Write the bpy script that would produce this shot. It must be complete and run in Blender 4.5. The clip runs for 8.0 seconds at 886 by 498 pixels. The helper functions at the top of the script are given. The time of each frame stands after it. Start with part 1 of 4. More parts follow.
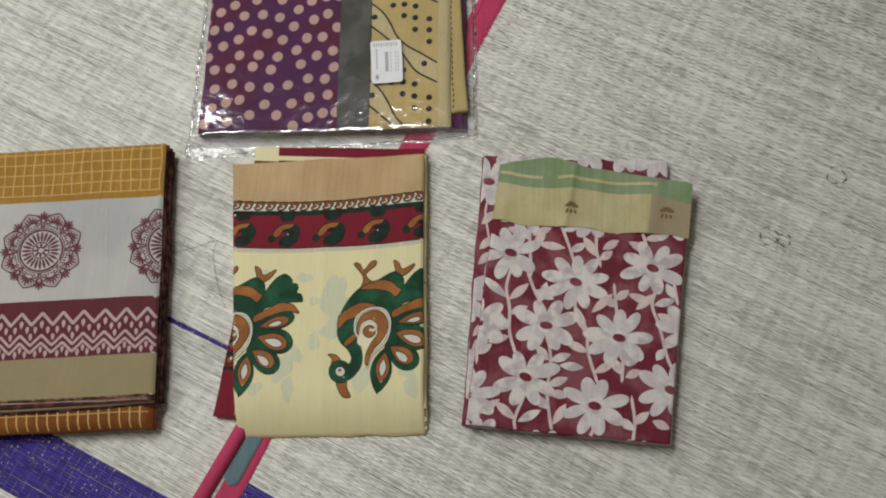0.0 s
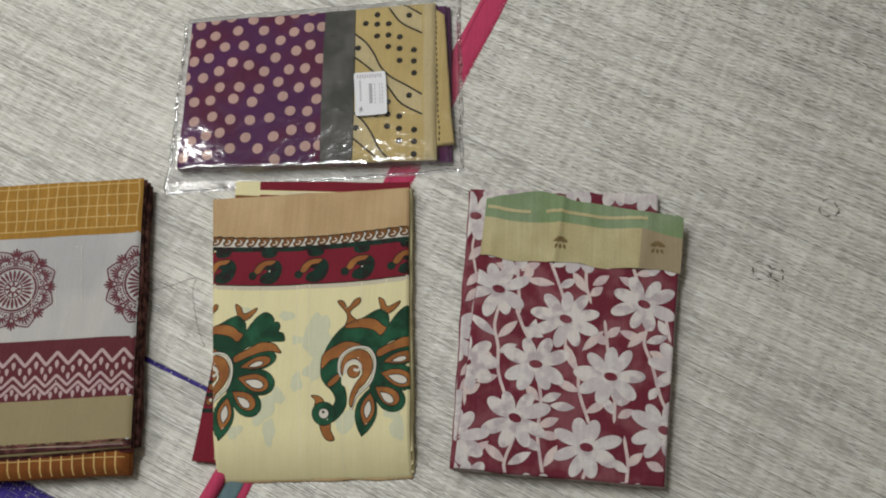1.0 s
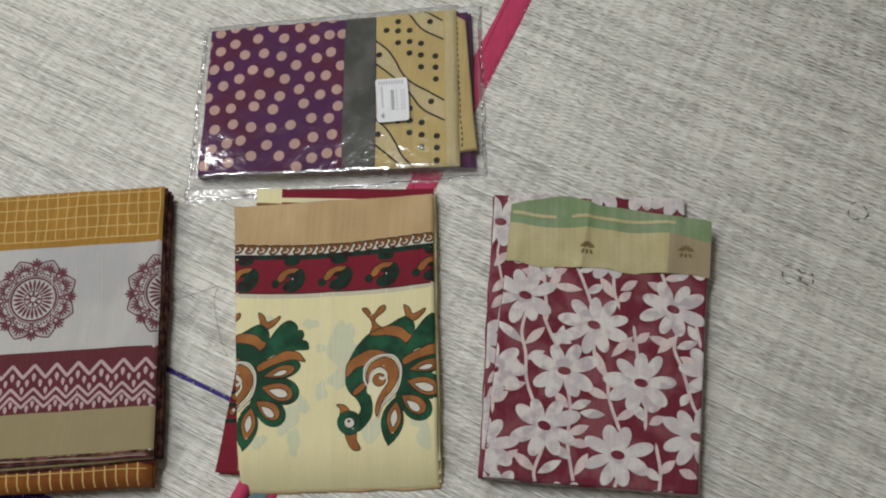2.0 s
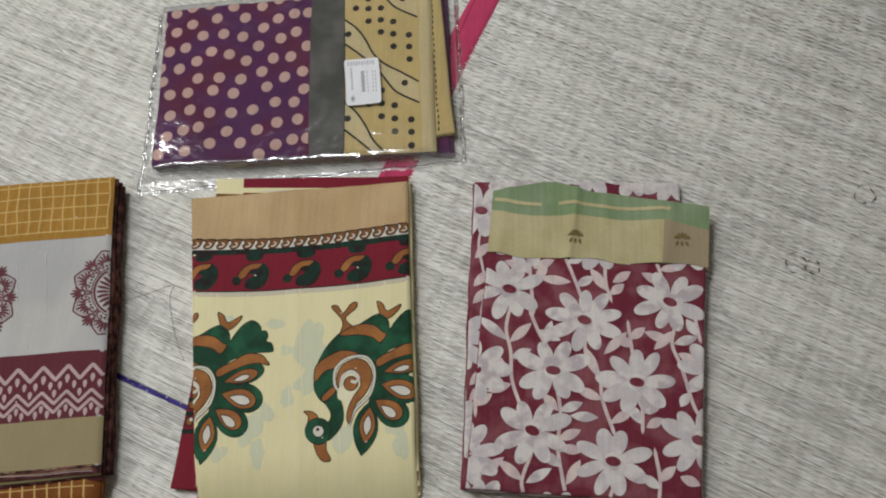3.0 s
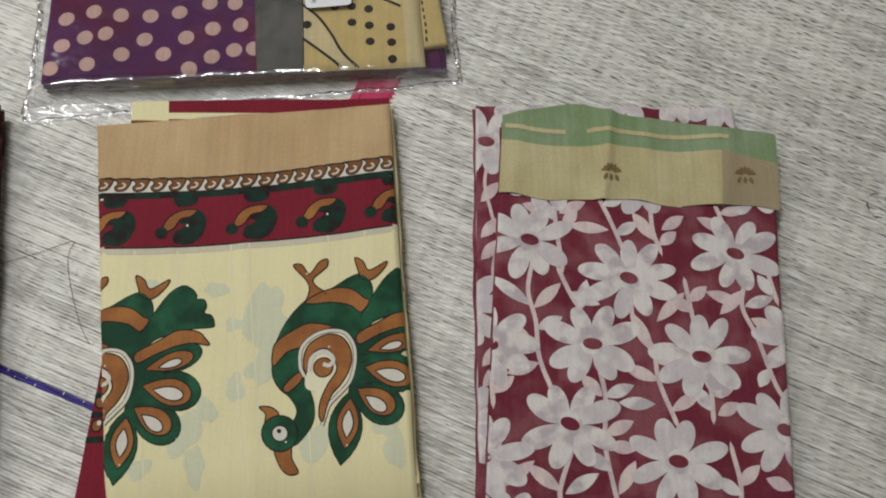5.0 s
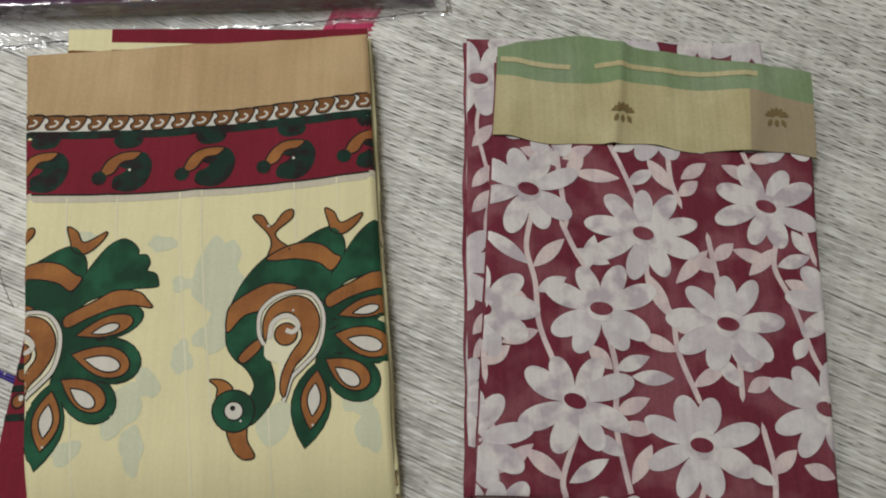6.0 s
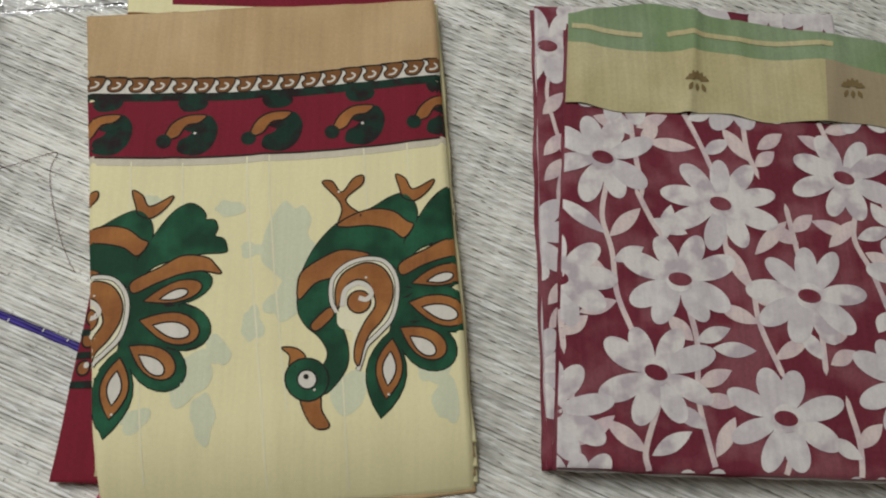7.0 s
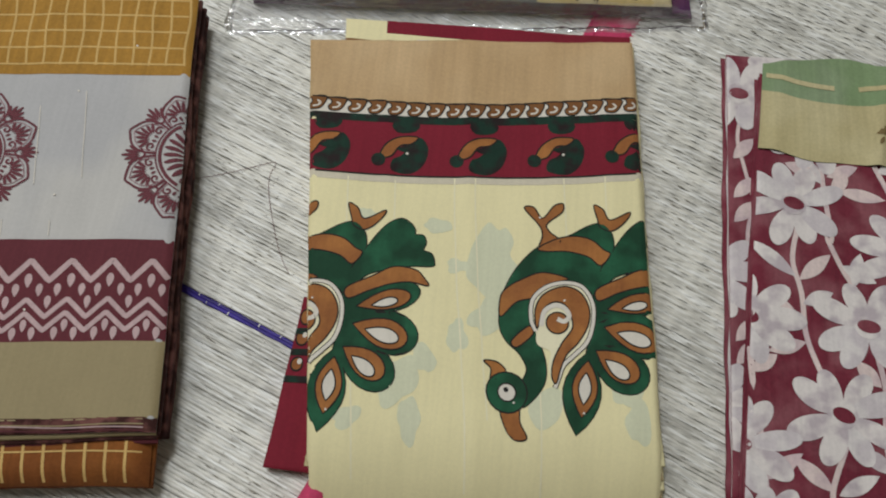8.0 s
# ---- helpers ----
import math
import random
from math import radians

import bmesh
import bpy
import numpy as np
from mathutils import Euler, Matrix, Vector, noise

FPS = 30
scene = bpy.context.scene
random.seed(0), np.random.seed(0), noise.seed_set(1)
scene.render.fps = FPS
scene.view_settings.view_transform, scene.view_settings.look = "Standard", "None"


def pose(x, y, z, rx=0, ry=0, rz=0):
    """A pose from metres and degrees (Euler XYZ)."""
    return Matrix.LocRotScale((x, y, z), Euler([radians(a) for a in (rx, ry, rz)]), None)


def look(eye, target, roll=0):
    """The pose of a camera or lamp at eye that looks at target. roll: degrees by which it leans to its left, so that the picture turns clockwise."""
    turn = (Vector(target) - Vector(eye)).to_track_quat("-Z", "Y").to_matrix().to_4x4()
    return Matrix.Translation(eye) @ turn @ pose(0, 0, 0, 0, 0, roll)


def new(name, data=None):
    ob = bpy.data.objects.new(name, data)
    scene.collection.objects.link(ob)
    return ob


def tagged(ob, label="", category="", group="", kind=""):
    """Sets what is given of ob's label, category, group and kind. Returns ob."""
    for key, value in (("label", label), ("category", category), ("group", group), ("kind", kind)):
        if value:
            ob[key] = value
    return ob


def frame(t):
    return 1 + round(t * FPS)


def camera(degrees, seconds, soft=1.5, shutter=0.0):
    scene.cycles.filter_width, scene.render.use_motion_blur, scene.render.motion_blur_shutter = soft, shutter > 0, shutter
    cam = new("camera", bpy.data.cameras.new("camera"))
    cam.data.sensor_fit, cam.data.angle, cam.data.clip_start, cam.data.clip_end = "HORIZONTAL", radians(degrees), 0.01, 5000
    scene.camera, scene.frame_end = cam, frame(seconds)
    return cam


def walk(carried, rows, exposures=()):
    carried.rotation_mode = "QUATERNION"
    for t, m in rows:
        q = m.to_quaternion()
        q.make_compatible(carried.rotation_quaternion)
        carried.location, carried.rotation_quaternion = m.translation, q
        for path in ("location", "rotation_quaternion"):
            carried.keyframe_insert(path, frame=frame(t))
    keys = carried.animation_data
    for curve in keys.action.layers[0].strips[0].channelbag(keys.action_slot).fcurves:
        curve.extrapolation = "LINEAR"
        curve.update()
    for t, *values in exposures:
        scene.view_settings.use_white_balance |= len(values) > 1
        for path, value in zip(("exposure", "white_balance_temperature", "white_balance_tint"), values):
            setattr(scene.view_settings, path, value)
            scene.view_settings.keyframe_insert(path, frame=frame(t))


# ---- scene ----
cam = camera(52.9, 8.0, soft=2.0, shutter=0.1)
PATH = [
    (0, (0.17, 0.093, 1.213), (-0.013, 0.656, -0.697), -14.6),
    (0.5, (0.186, 0.113, 1.211), (0.01, 0.704, -0.691), -13.5),
    (1, (0.165, 0.122, 1.189), (0.013, 0.732, -0.709), -11.1),
    (1.5, (0.147, 0.116, 1.178), (-0.011, 0.754, -0.711), -11.2),
    (1.7, (0.132, 0.113, 1.175), (-0.025, 0.754, -0.713), -11.2),
    (2.8, (0.133, 0.098, 1.111), (-0.008, 0.782, -0.763), -9.6),
    (3, (0.131, 0.113, 1.07), (0.017, 0.796, -0.807), -8.0),
    (3.5, (0.136, 0.137, 1.013), (0.073, 0.847, -0.856), -5.8),
    (4, (0.084, 0.137, 0.952), (0.108, 0.856, -0.914), 0.4),
    (4.5, (0.041, 0.146, 0.879), (0.149, 0.852, -0.989), 7.3),
    (4.7, (0.035, 0.142, 0.846), (0.124, 0.842, -1.025), 6.5),
    (5.8, (0.043, 0.148, 0.697), (0.131, 0.864, -1.168), 7.3),
    (6, (0.047, 0.15, 0.679), (0.148, 0.84, -1.196), 8.4),
    (6.5, (0.026, 0.148, 0.641), (0.164, 0.857, -1.224), 11.1),
    (7, (-0.014, 0.134, 0.651), (0.105, 0.822, -1.223), 10.3),
    (7.5, (-0.07, 0.123, 0.669), (-0.008, 0.821, -1.204), 7.9),
    (8, (-0.119, 0.107, 0.676), (-0.144, 0.865, -1.175), 3.8),
]
EXPOSURES = ((0, -0.03, 6700, 10), (1.5, -0.06, 6600, 10), (3.5, -0.04, 6500, 11), (4.7, -0.03, 6560, 11), (6.5, -0.06, 6580, 10), (8, 0.0, 6480, 10))
walk(cam, [(t, look(eye, target, roll)) for t, eye, target, roll in PATH], EXPOSURES)

from mathutils.geometry import delaunay_2d_cdt as cdt

# ---- light ----
world = bpy.data.worlds.new("room_air")
world.use_nodes = True
world.node_tree.nodes["Background"].inputs[0].default_value = (0.75, 0.8, 0.85, 1)
world.node_tree.nodes["Background"].inputs[1].default_value = 0.05
scene.world = world
def ceiling_tube(at, aim, watts, size, colour):
    lamp = bpy.data.lights.new("tube_light", "AREA")
    lamp.shape, lamp.size, lamp.size_y, lamp.energy, lamp.color = "RECTANGLE", *size, watts, colour
    ob = new("tube_light", lamp)
    ob.matrix_world = look(at, aim)


ceiling_tube((-0.6, 0.85, 2.3), (0.1, 0.5, 0.0), 24.2, (1.2, 0.1), (0.93, 0.975, 1.0))
ceiling_tube((-1.65, 1.35, 2.3), (0.1, 0.4, 0.0), 22.5, (0.1, 1.2), (0.96, 0.975, 0.96))


# ---- materials ----
def shader(name):
    m = bpy.data.materials.new(name)
    m.use_nodes = True
    return m, m.node_tree.nodes, m.node_tree.links, m.node_tree.nodes["Principled BSDF"]


def cloth(name, rgb, rough=0.75, vary=0.16, sheen=0.03, weave=0.25, spec=0.12, pitch=0.0011, rgb2=None, blotch=55.0):
    """Woven cloth: thread relief, uneven dye at two scales."""
    m, n, k, b = shader(name)
    b.inputs["Roughness"].default_value = rough
    b.inputs["Specular IOR Level"].default_value = spec
    b.inputs["Sheen Weight"].default_value = sheen
    co = n.new("ShaderNodeTexCoord")
    big = n.new("ShaderNodeTexNoise")
    big.inputs["Scale"].default_value = 22.0
    big.inputs["Detail"].default_value = 5.0
    fine = n.new("ShaderNodeTexNoise")
    fine.inputs["Scale"].default_value = 420.0
    slub = n.new("ShaderNodeMapping")
    slub.inputs["Scale"].default_value = (260.0, 9.0, 1.0)
    slubs = n.new("ShaderNodeTexNoise")
    slubs.inputs["Scale"].default_value = 1.0
    k.new(co.outputs["Object"], big.inputs["Vector"])
    k.new(co.outputs["Object"], fine.inputs["Vector"])
    k.new(co.outputs["Object"], slub.inputs["Vector"])
    k.new(slub.outputs[0], slubs.inputs["Vector"])
    add = n.new("ShaderNodeMath")
    k.new(big.outputs["Fac"], add.inputs[0])
    k.new(slubs.outputs["Fac"], add.inputs[1])
    more = n.new("ShaderNodeMath")
    k.new(add.outputs[0], more.inputs[0])
    k.new(fine.outputs["Fac"], more.inputs[1])
    ramp = n.new("ShaderNodeMapRange")
    ramp.inputs[1].default_value, ramp.inputs[2].default_value = 1.0, 2.0
    ramp.inputs[3].default_value, ramp.inputs[4].default_value = 1.0 - vary, 1.0 + vary
    k.new(more.outputs[0], ramp.inputs[0])
    tone = n.new("ShaderNodeHueSaturation")
    tone.inputs["Color"].default_value = (*rgb, 1)
    k.new(ramp.outputs[0], tone.inputs["Value"])
    k.new(tone.outputs[0], b.inputs["Base Color"])
    if rgb2:
        spots = n.new("ShaderNodeTexNoise")
        spots.inputs["Scale"].default_value, spots.inputs["Detail"].default_value = blotch, 2.0
        k.new(co.outputs["Object"], spots.inputs["Vector"])
        step = n.new("ShaderNodeMapRange")
        step.inputs[1].default_value, step.inputs[2].default_value = 0.44, 0.62
        k.new(spots.outputs["Fac"], step.inputs[0])
        two = n.new("ShaderNodeMix")
        two.data_type = "RGBA"
        two.inputs[6].default_value, two.inputs[7].default_value = (*rgb, 1), (*rgb2, 1)
        k.new(step.outputs[0], two.inputs[0])
        k.new(two.outputs[2], tone.inputs["Color"])
    wx, wy = n.new("ShaderNodeTexWave"), n.new("ShaderNodeTexWave")
    wy.bands_direction = "Y"
    for w in (wx, wy):
        w.inputs["Scale"].default_value = 0.314 / pitch
        w.inputs["Distortion"].default_value = 0.6
        k.new(co.outputs["Object"], w.inputs["Vector"])
    both = n.new("ShaderNodeMath")
    k.new(wx.outputs["Fac"], both.inputs[0])
    k.new(wy.outputs["Fac"], both.inputs[1])
    bump = n.new("ShaderNodeBump")
    bump.inputs["Strength"].default_value = weave
    bump.inputs["Distance"].default_value = 0.0004
    k.new(both.outputs[0], bump.inputs["Height"])
    k.new(bump.outputs[0], b.inputs["Normal"])
    return m


def straw(name, rgb, dark, light, vary=0.22, spec=0.5):
    """Split reed: long grain along the straw, a tone of its own for each, stains across many, painted glints in pale
    dashes.
    """
    m, n, k, b = shader(name)
    b.inputs["Roughness"].default_value = 0.38
    b.inputs["Specular IOR Level"].default_value = spec
    co = n.new("ShaderNodeTexCoord")
    turn = n.new("ShaderNodeMapping")
    turn.vector_type = "TEXTURE"
    turn.inputs["Rotation"].default_value = (0, 0, radians(-24.2))
    k.new(co.outputs["Object"], turn.inputs["Vector"])
    long = n.new("ShaderNodeMapping")
    long.inputs["Scale"].default_value = (14.0, 420.0, 1.0)
    k.new(turn.outputs[0], long.inputs["Vector"])
    grain = n.new("ShaderNodeTexNoise")
    grain.inputs["Scale"].default_value = 1.0
    grain.inputs["Detail"].default_value = 4.0
    k.new(long.outputs[0], grain.inputs["Vector"])
    stain = n.new("ShaderNodeTexNoise")
    stain.inputs["Scale"].default_value = 7.0
    stain.inputs["Detail"].default_value = 6.0
    k.new(turn.outputs[0], stain.inputs["Vector"])
    fleck = n.new("ShaderNodeMapping")
    fleck.inputs["Scale"].default_value = (70.0, 260.0, 1.0)
    k.new(turn.outputs[0], fleck.inputs["Vector"])
    flecks = n.new("ShaderNodeTexNoise")
    flecks.inputs["Scale"].default_value = 1.0
    k.new(fleck.outputs[0], flecks.inputs["Vector"])
    geo = n.new("ShaderNodeNewGeometry")
    total = n.new("ShaderNodeMath")
    k.new(grain.outputs["Fac"], total.inputs[0])
    k.new(stain.outputs["Fac"], total.inputs[1])
    band = n.new("ShaderNodeMapping")
    band.inputs["Scale"].default_value = (1.7, 75.0, 1.0)
    k.new(turn.outputs[0], band.inputs["Vector"])
    streak = n.new("ShaderNodeTexNoise")
    streak.inputs["Scale"].default_value, streak.inputs["Detail"].default_value = 1.0, 3.0
    k.new(band.outputs[0], streak.inputs["Vector"])
    wide = n.new("ShaderNodeMath")
    wide.operation = "MULTIPLY_ADD"
    wide.inputs[1].default_value, wide.inputs[2].default_value = 1.6, -0.8
    k.new(streak.outputs["Fac"], wide.inputs[0])
    blend = n.new("ShaderNodeMath")
    k.new(total.outputs[0], blend.inputs[0])
    k.new(wide.outputs[0], blend.inputs[1])
    weft = n.new("ShaderNodeMapping")
    weft.inputs["Scale"].default_value = (95.0, 16.0, 1.0)
    k.new(turn.outputs[0], weft.inputs["Vector"])
    ribs = n.new("ShaderNodeTexNoise")
    ribs.inputs["Scale"].default_value, ribs.inputs["Detail"].default_value = 1.0, 1.0
    k.new(weft.outputs[0], ribs.inputs["Vector"])
    rib = n.new("ShaderNodeMath")
    rib.operation = "MULTIPLY_ADD"
    rib.inputs[1].default_value, rib.inputs[2].default_value = 1.2, -0.6
    k.new(ribs.outputs["Fac"], rib.inputs[0])
    woven = n.new("ShaderNodeMath")
    k.new(blend.outputs[0], woven.inputs[0])
    k.new(rib.outputs[0], woven.inputs[1])
    isle = n.new("ShaderNodeMath")
    isle.operation = "MULTIPLY_ADD"
    isle.inputs[1].default_value = 0.5
    k.new(geo.outputs["Random Per Island"], isle.inputs[0])
    k.new(woven.outputs[0], isle.inputs[2])
    ramp = n.new("ShaderNodeMapRange")
    ramp.inputs[1].default_value, ramp.inputs[2].default_value = 0.75, 1.75
    ramp.inputs[3].default_value, ramp.inputs[4].default_value = 1.0 - vary, 1.0 + vary
    k.new(isle.outputs[0], ramp.inputs[0])
    tone = n.new("ShaderNodeHueSaturation")
    tone.inputs["Color"].default_value = (*rgb, 1)
    k.new(ramp.outputs[0], tone.inputs["Value"])
    spots = n.new("ShaderNodeMapRange")
    spots.inputs[1].default_value, spots.inputs[2].default_value = 0.7, 0.8
    k.new(flecks.outputs["Fac"], spots.inputs[0])
    mix = n.new("ShaderNodeMix")
    mix.data_type = "RGBA"
    k.new(spots.outputs[0], mix.inputs[0])
    k.new(tone.outputs[0], mix.inputs[6])
    mix.inputs[7].default_value = (*dark, 1)
    # Glints of raised straws, painted into the colour as pale dashes.
    dash = n.new("ShaderNodeMapping")
    dash.inputs["Scale"].default_value = (32.0, 400.0, 1.0)
    k.new(turn.outputs[0], dash.inputs["Vector"])
    glint_dashes = n.new("ShaderNodeTexNoise")
    glint_dashes.inputs["Scale"].default_value = 1.0
    k.new(dash.outputs[0], glint_dashes.inputs["Vector"])
    shine = n.new("ShaderNodeMapRange")
    shine.inputs[1].default_value, shine.inputs[2].default_value, shine.inputs[4].default_value = 0.5, 0.64, 0.75
    k.new(glint_dashes.outputs["Fac"], shine.inputs[0])
    pale = n.new("ShaderNodeMix")
    pale.data_type = "RGBA"
    k.new(shine.outputs[0], pale.inputs[0])
    k.new(mix.outputs[2], pale.inputs[6])
    pale.inputs[7].default_value = (*light, 1)
    k.new(pale.outputs[2], b.inputs["Base Color"])
    bump = n.new("ShaderNodeBump")
    bump.inputs["Strength"].default_value = 0.35
    bump.inputs["Distance"].default_value = 0.0006
    k.new(grain.outputs["Fac"], bump.inputs["Height"])
    k.new(bump.outputs[0], b.inputs["Normal"])
    return m


def plaster(name, rgb, rough=0.8):
    m, n, k, b = shader(name)
    b.inputs["Roughness"].default_value = rough
    t = n.new("ShaderNodeTexNoise")
    t.inputs["Scale"].default_value, t.inputs["Detail"].default_value = 3.0, 8.0
    r = n.new("ShaderNodeMapRange")
    r.inputs[3].default_value, r.inputs[4].default_value = 0.88, 1.1
    h = n.new("ShaderNodeHueSaturation")
    h.inputs["Color"].default_value = (*rgb, 1)
    k.new(t.outputs["Fac"], r.inputs[0])
    k.new(r.outputs[0], h.inputs["Value"])
    k.new(h.outputs[0], b.inputs["Base Color"])
    return m


def film_wrap(name, gloss_gain=1.7, gloss_base=0.035, painted_veil=0.0, crinkle=30.0, depth=0.3):
    """Clear thin packing film: mostly see-through, with crinkled gloss and a painted share of white haze."""
    m, n, k, b = shader(name)
    n.remove(b)
    out = n["Material Output"]
    clear, gloss, mix = n.new("ShaderNodeBsdfTransparent"), n.new("ShaderNodeBsdfGlossy"), n.new("ShaderNodeMixShader")
    clear.inputs[0].default_value = (0.96, 0.965, 0.98, 1)
    gloss.inputs["Roughness"].default_value = 0.12
    fres = n.new("ShaderNodeFresnel")
    fres.inputs[0].default_value = 1.5
    gain = n.new("ShaderNodeMath")
    gain.operation = "MULTIPLY_ADD"
    gain.inputs[1].default_value, gain.inputs[2].default_value = gloss_gain, gloss_base
    co, t, bump = n.new("ShaderNodeTexCoord"), n.new("ShaderNodeTexNoise"), n.new("ShaderNodeBump")
    t.inputs["Scale"].default_value, t.inputs["Detail"].default_value = crinkle, 3.0
    bump.inputs["Strength"].default_value, bump.inputs["Distance"].default_value = depth, 0.006
    k.new(co.outputs["Object"], t.inputs["Vector"])
    k.new(t.outputs["Fac"], bump.inputs["Height"])
    k.new(bump.outputs[0], gloss.inputs["Normal"])
    k.new(bump.outputs[0], fres.inputs["Normal"])
    k.new(fres.outputs[0], gain.inputs[0])
    k.new(gain.outputs[0], mix.inputs[0])
    # White diffuse share stands in for the veil and sparkle of reflections.
    haze, body = n.new("ShaderNodeBsdfDiffuse"), n.new("ShaderNodeMixShader")
    haze.inputs[0].default_value = (0.8, 0.81, 0.83, 1)
    body.inputs[0].default_value = painted_veil
    k.new(clear.outputs[0], body.inputs[1])
    k.new(haze.outputs[0], body.inputs[2])
    k.new(body.outputs[0], mix.inputs[1])
    k.new(gloss.outputs[0], mix.inputs[2])
    k.new(mix.outputs[0], out.inputs["Surface"])
    return m


REED = straw("reed", (0.605, 0.583, 0.522), (0.25, 0.22, 0.17), (0.88, 0.875, 0.84), 0.27)
REED_BLUE = straw("dyed_reed", (0.032, 0.016, 0.19), (0.014, 0.009, 0.07), (0.06, 0.036, 0.3), 0.35, 0.2)
REED_GAP = plaster("reed_backing", (0.42, 0.395, 0.345))
WARP = cloth("warp_cotton", (0.72, 0.7, 0.65))
PINK = cloth("pink_binding", (0.52, 0.055, 0.13), rough=0.7)
GREYBLUE = cloth("grey_blue_cloth", (0.13, 0.2, 0.22))
CREAM = cloth("cream_silk", (0.8, 0.72, 0.425), rough=0.6, vary=0.06, sheen=0.03)
CREAM_DARK = cloth("cream_silk_ghost", (0.64, 0.645, 0.46), rough=0.6, vary=0.08)
CREAM_LITE = cloth("cream_silk_pulled", (0.8, 0.74, 0.52), rough=0.6, vary=0.05)
CREAM_GREY = cloth("cream_silk_shadowed_print", (0.6, 0.54, 0.42), rough=0.6, vary=0.08)
TAN = cloth("tan_zari", (0.5, 0.335, 0.175), rough=0.5, vary=0.12, rgb2=(0.56, 0.39, 0.215), blotch=12.0)
WINE = cloth("wine_red", (0.2, 0.016, 0.03), rough=0.7)
INK = cloth("black_ink", (0.022, 0.02, 0.018), rough=0.7)
GREEN = cloth("peacock_green", (0.013, 0.052, 0.027), rough=0.65, rgb2=(0.02, 0.1, 0.05), blotch=35.0)
DEEP = cloth("deep_green", (0.012, 0.036, 0.024), rough=0.65, rgb2=(0.022, 0.014, 0.014), blotch=70.0)
BARK = cloth("bark_brown", (0.2, 0.085, 0.03), rough=0.7)
RUST = cloth("rust_brown", (0.29, 0.11, 0.036), rough=0.65, rgb2=(0.37, 0.15, 0.045), blotch=35.0)
CHALK = cloth("chalk_white", (0.68, 0.63, 0.55), rough=0.7, vary=0.08)
MAROON = cloth("maroon_cotton", (0.165, 0.026, 0.042), rough=0.8, vary=0.22, rgb2=(0.235, 0.075, 0.09), blotch=30.0)
PETAL = cloth("petal_white", (0.72, 0.66, 0.63), rough=0.8, vary=0.1, rgb2=(0.5, 0.43, 0.45), blotch=60.0)
PETAL_GREY = cloth("petal_grey", (0.58, 0.52, 0.53), rough=0.8, vary=0.12, rgb2=(0.69, 0.64, 0.62))
STEM = cloth("stem_pink", (0.69, 0.56, 0.53), rough=0.8, rgb2=(0.58, 0.45, 0.46))
LEAF_GREEN = cloth("pale_green_border", (0.205, 0.285, 0.145), rough=0.55, vary=0.16, rgb2=(0.25, 0.32, 0.19), blotch=18.0)
# Browner, darker gold for the right end of the border.
GOLD_BROWN = cloth("brownish_gold_zari", (0.36, 0.285, 0.18), rough=0.55, vary=0.1)
GOLD = cloth("pale_gold_zari", (0.48, 0.41, 0.22), rough=0.5, vary=0.15, rgb2=(0.54, 0.47, 0.27), blotch=16.0)
MOTIF = cloth("motif_brown", (0.2, 0.14, 0.06), rough=0.7)
OCHRE = cloth("ochre_cotton", (0.365, 0.19, 0.037), rough=0.75, vary=0.22)
RUSSET = cloth("russet_cotton", (0.25, 0.088, 0.019), rough=0.75, vary=0.25, rgb2=(0.19, 0.062, 0.016), blotch=14.0)
OCHRE_LINE = cloth("ochre_line", (0.58, 0.38, 0.14), rough=0.75)
OFFWHITE = cloth("off_white_cotton", (0.52, 0.5, 0.475), rough=0.75, vary=0.07, rgb2=(0.44, 0.43, 0.43), blotch=9.0)
MADDER = cloth("madder_print", (0.145, 0.045, 0.055), rough=0.75)
MADDER_PALE = cloth("madder_print_thin", (0.36, 0.25, 0.26), rough=0.75, vary=0.2, rgb2=(0.25, 0.13, 0.145), blotch=260.0)
MADDER_BAND = cloth("madder_band", (0.125, 0.03, 0.038), rough=0.75)
PINKISH = cloth("pinkish_white", (0.5, 0.36, 0.36), rough=0.75)
KHAKI = cloth("khaki_zari", (0.31, 0.25, 0.135), rough=0.5, vary=0.08)
BROWN_DARK = cloth("dark_brown_edge", (0.045, 0.016, 0.014), rough=0.8, rgb2=(0.17, 0.07, 0.06), blotch=75.0)
PURPLE = cloth("purple_cotton", (0.092, 0.017, 0.088), rough=0.7, vary=0.25, rgb2=(0.112, 0.014, 0.052), blotch=16.0)
DOT = cloth("peach_dot", (0.58, 0.38, 0.32), rough=0.7)
GREYBAND = cloth("grey_band", (0.075, 0.075, 0.066), rough=0.6, rgb2=(0.125, 0.12, 0.11), blotch=28.0)
BEIGE = cloth("beige_gold", (0.55, 0.42, 0.18), rough=0.65)
BEIGE_LITE = cloth("beige_pale", (0.58, 0.48, 0.27), rough=0.65)
PAPER = plaster("label_paper", (0.8, 0.8, 0.82), 0.45)
PRINT_GREY = plaster("label_print", (0.3, 0.3, 0.33))
FILM = film_wrap("packing_film", painted_veil=0.008)
HEM_FILM = film_wrap("welded_film_hem", 2.4, 0.16, 0.08, 90.0, 0.8)
FLAP_FILM = film_wrap("creased_film", 2.2, 0.1, 0.13, 70.0, 0.8)
WALL = plaster("wall_paint", (0.5, 0.48, 0.43))
FLOOR = plaster("floor_cement", (0.35, 0.33, 0.3))


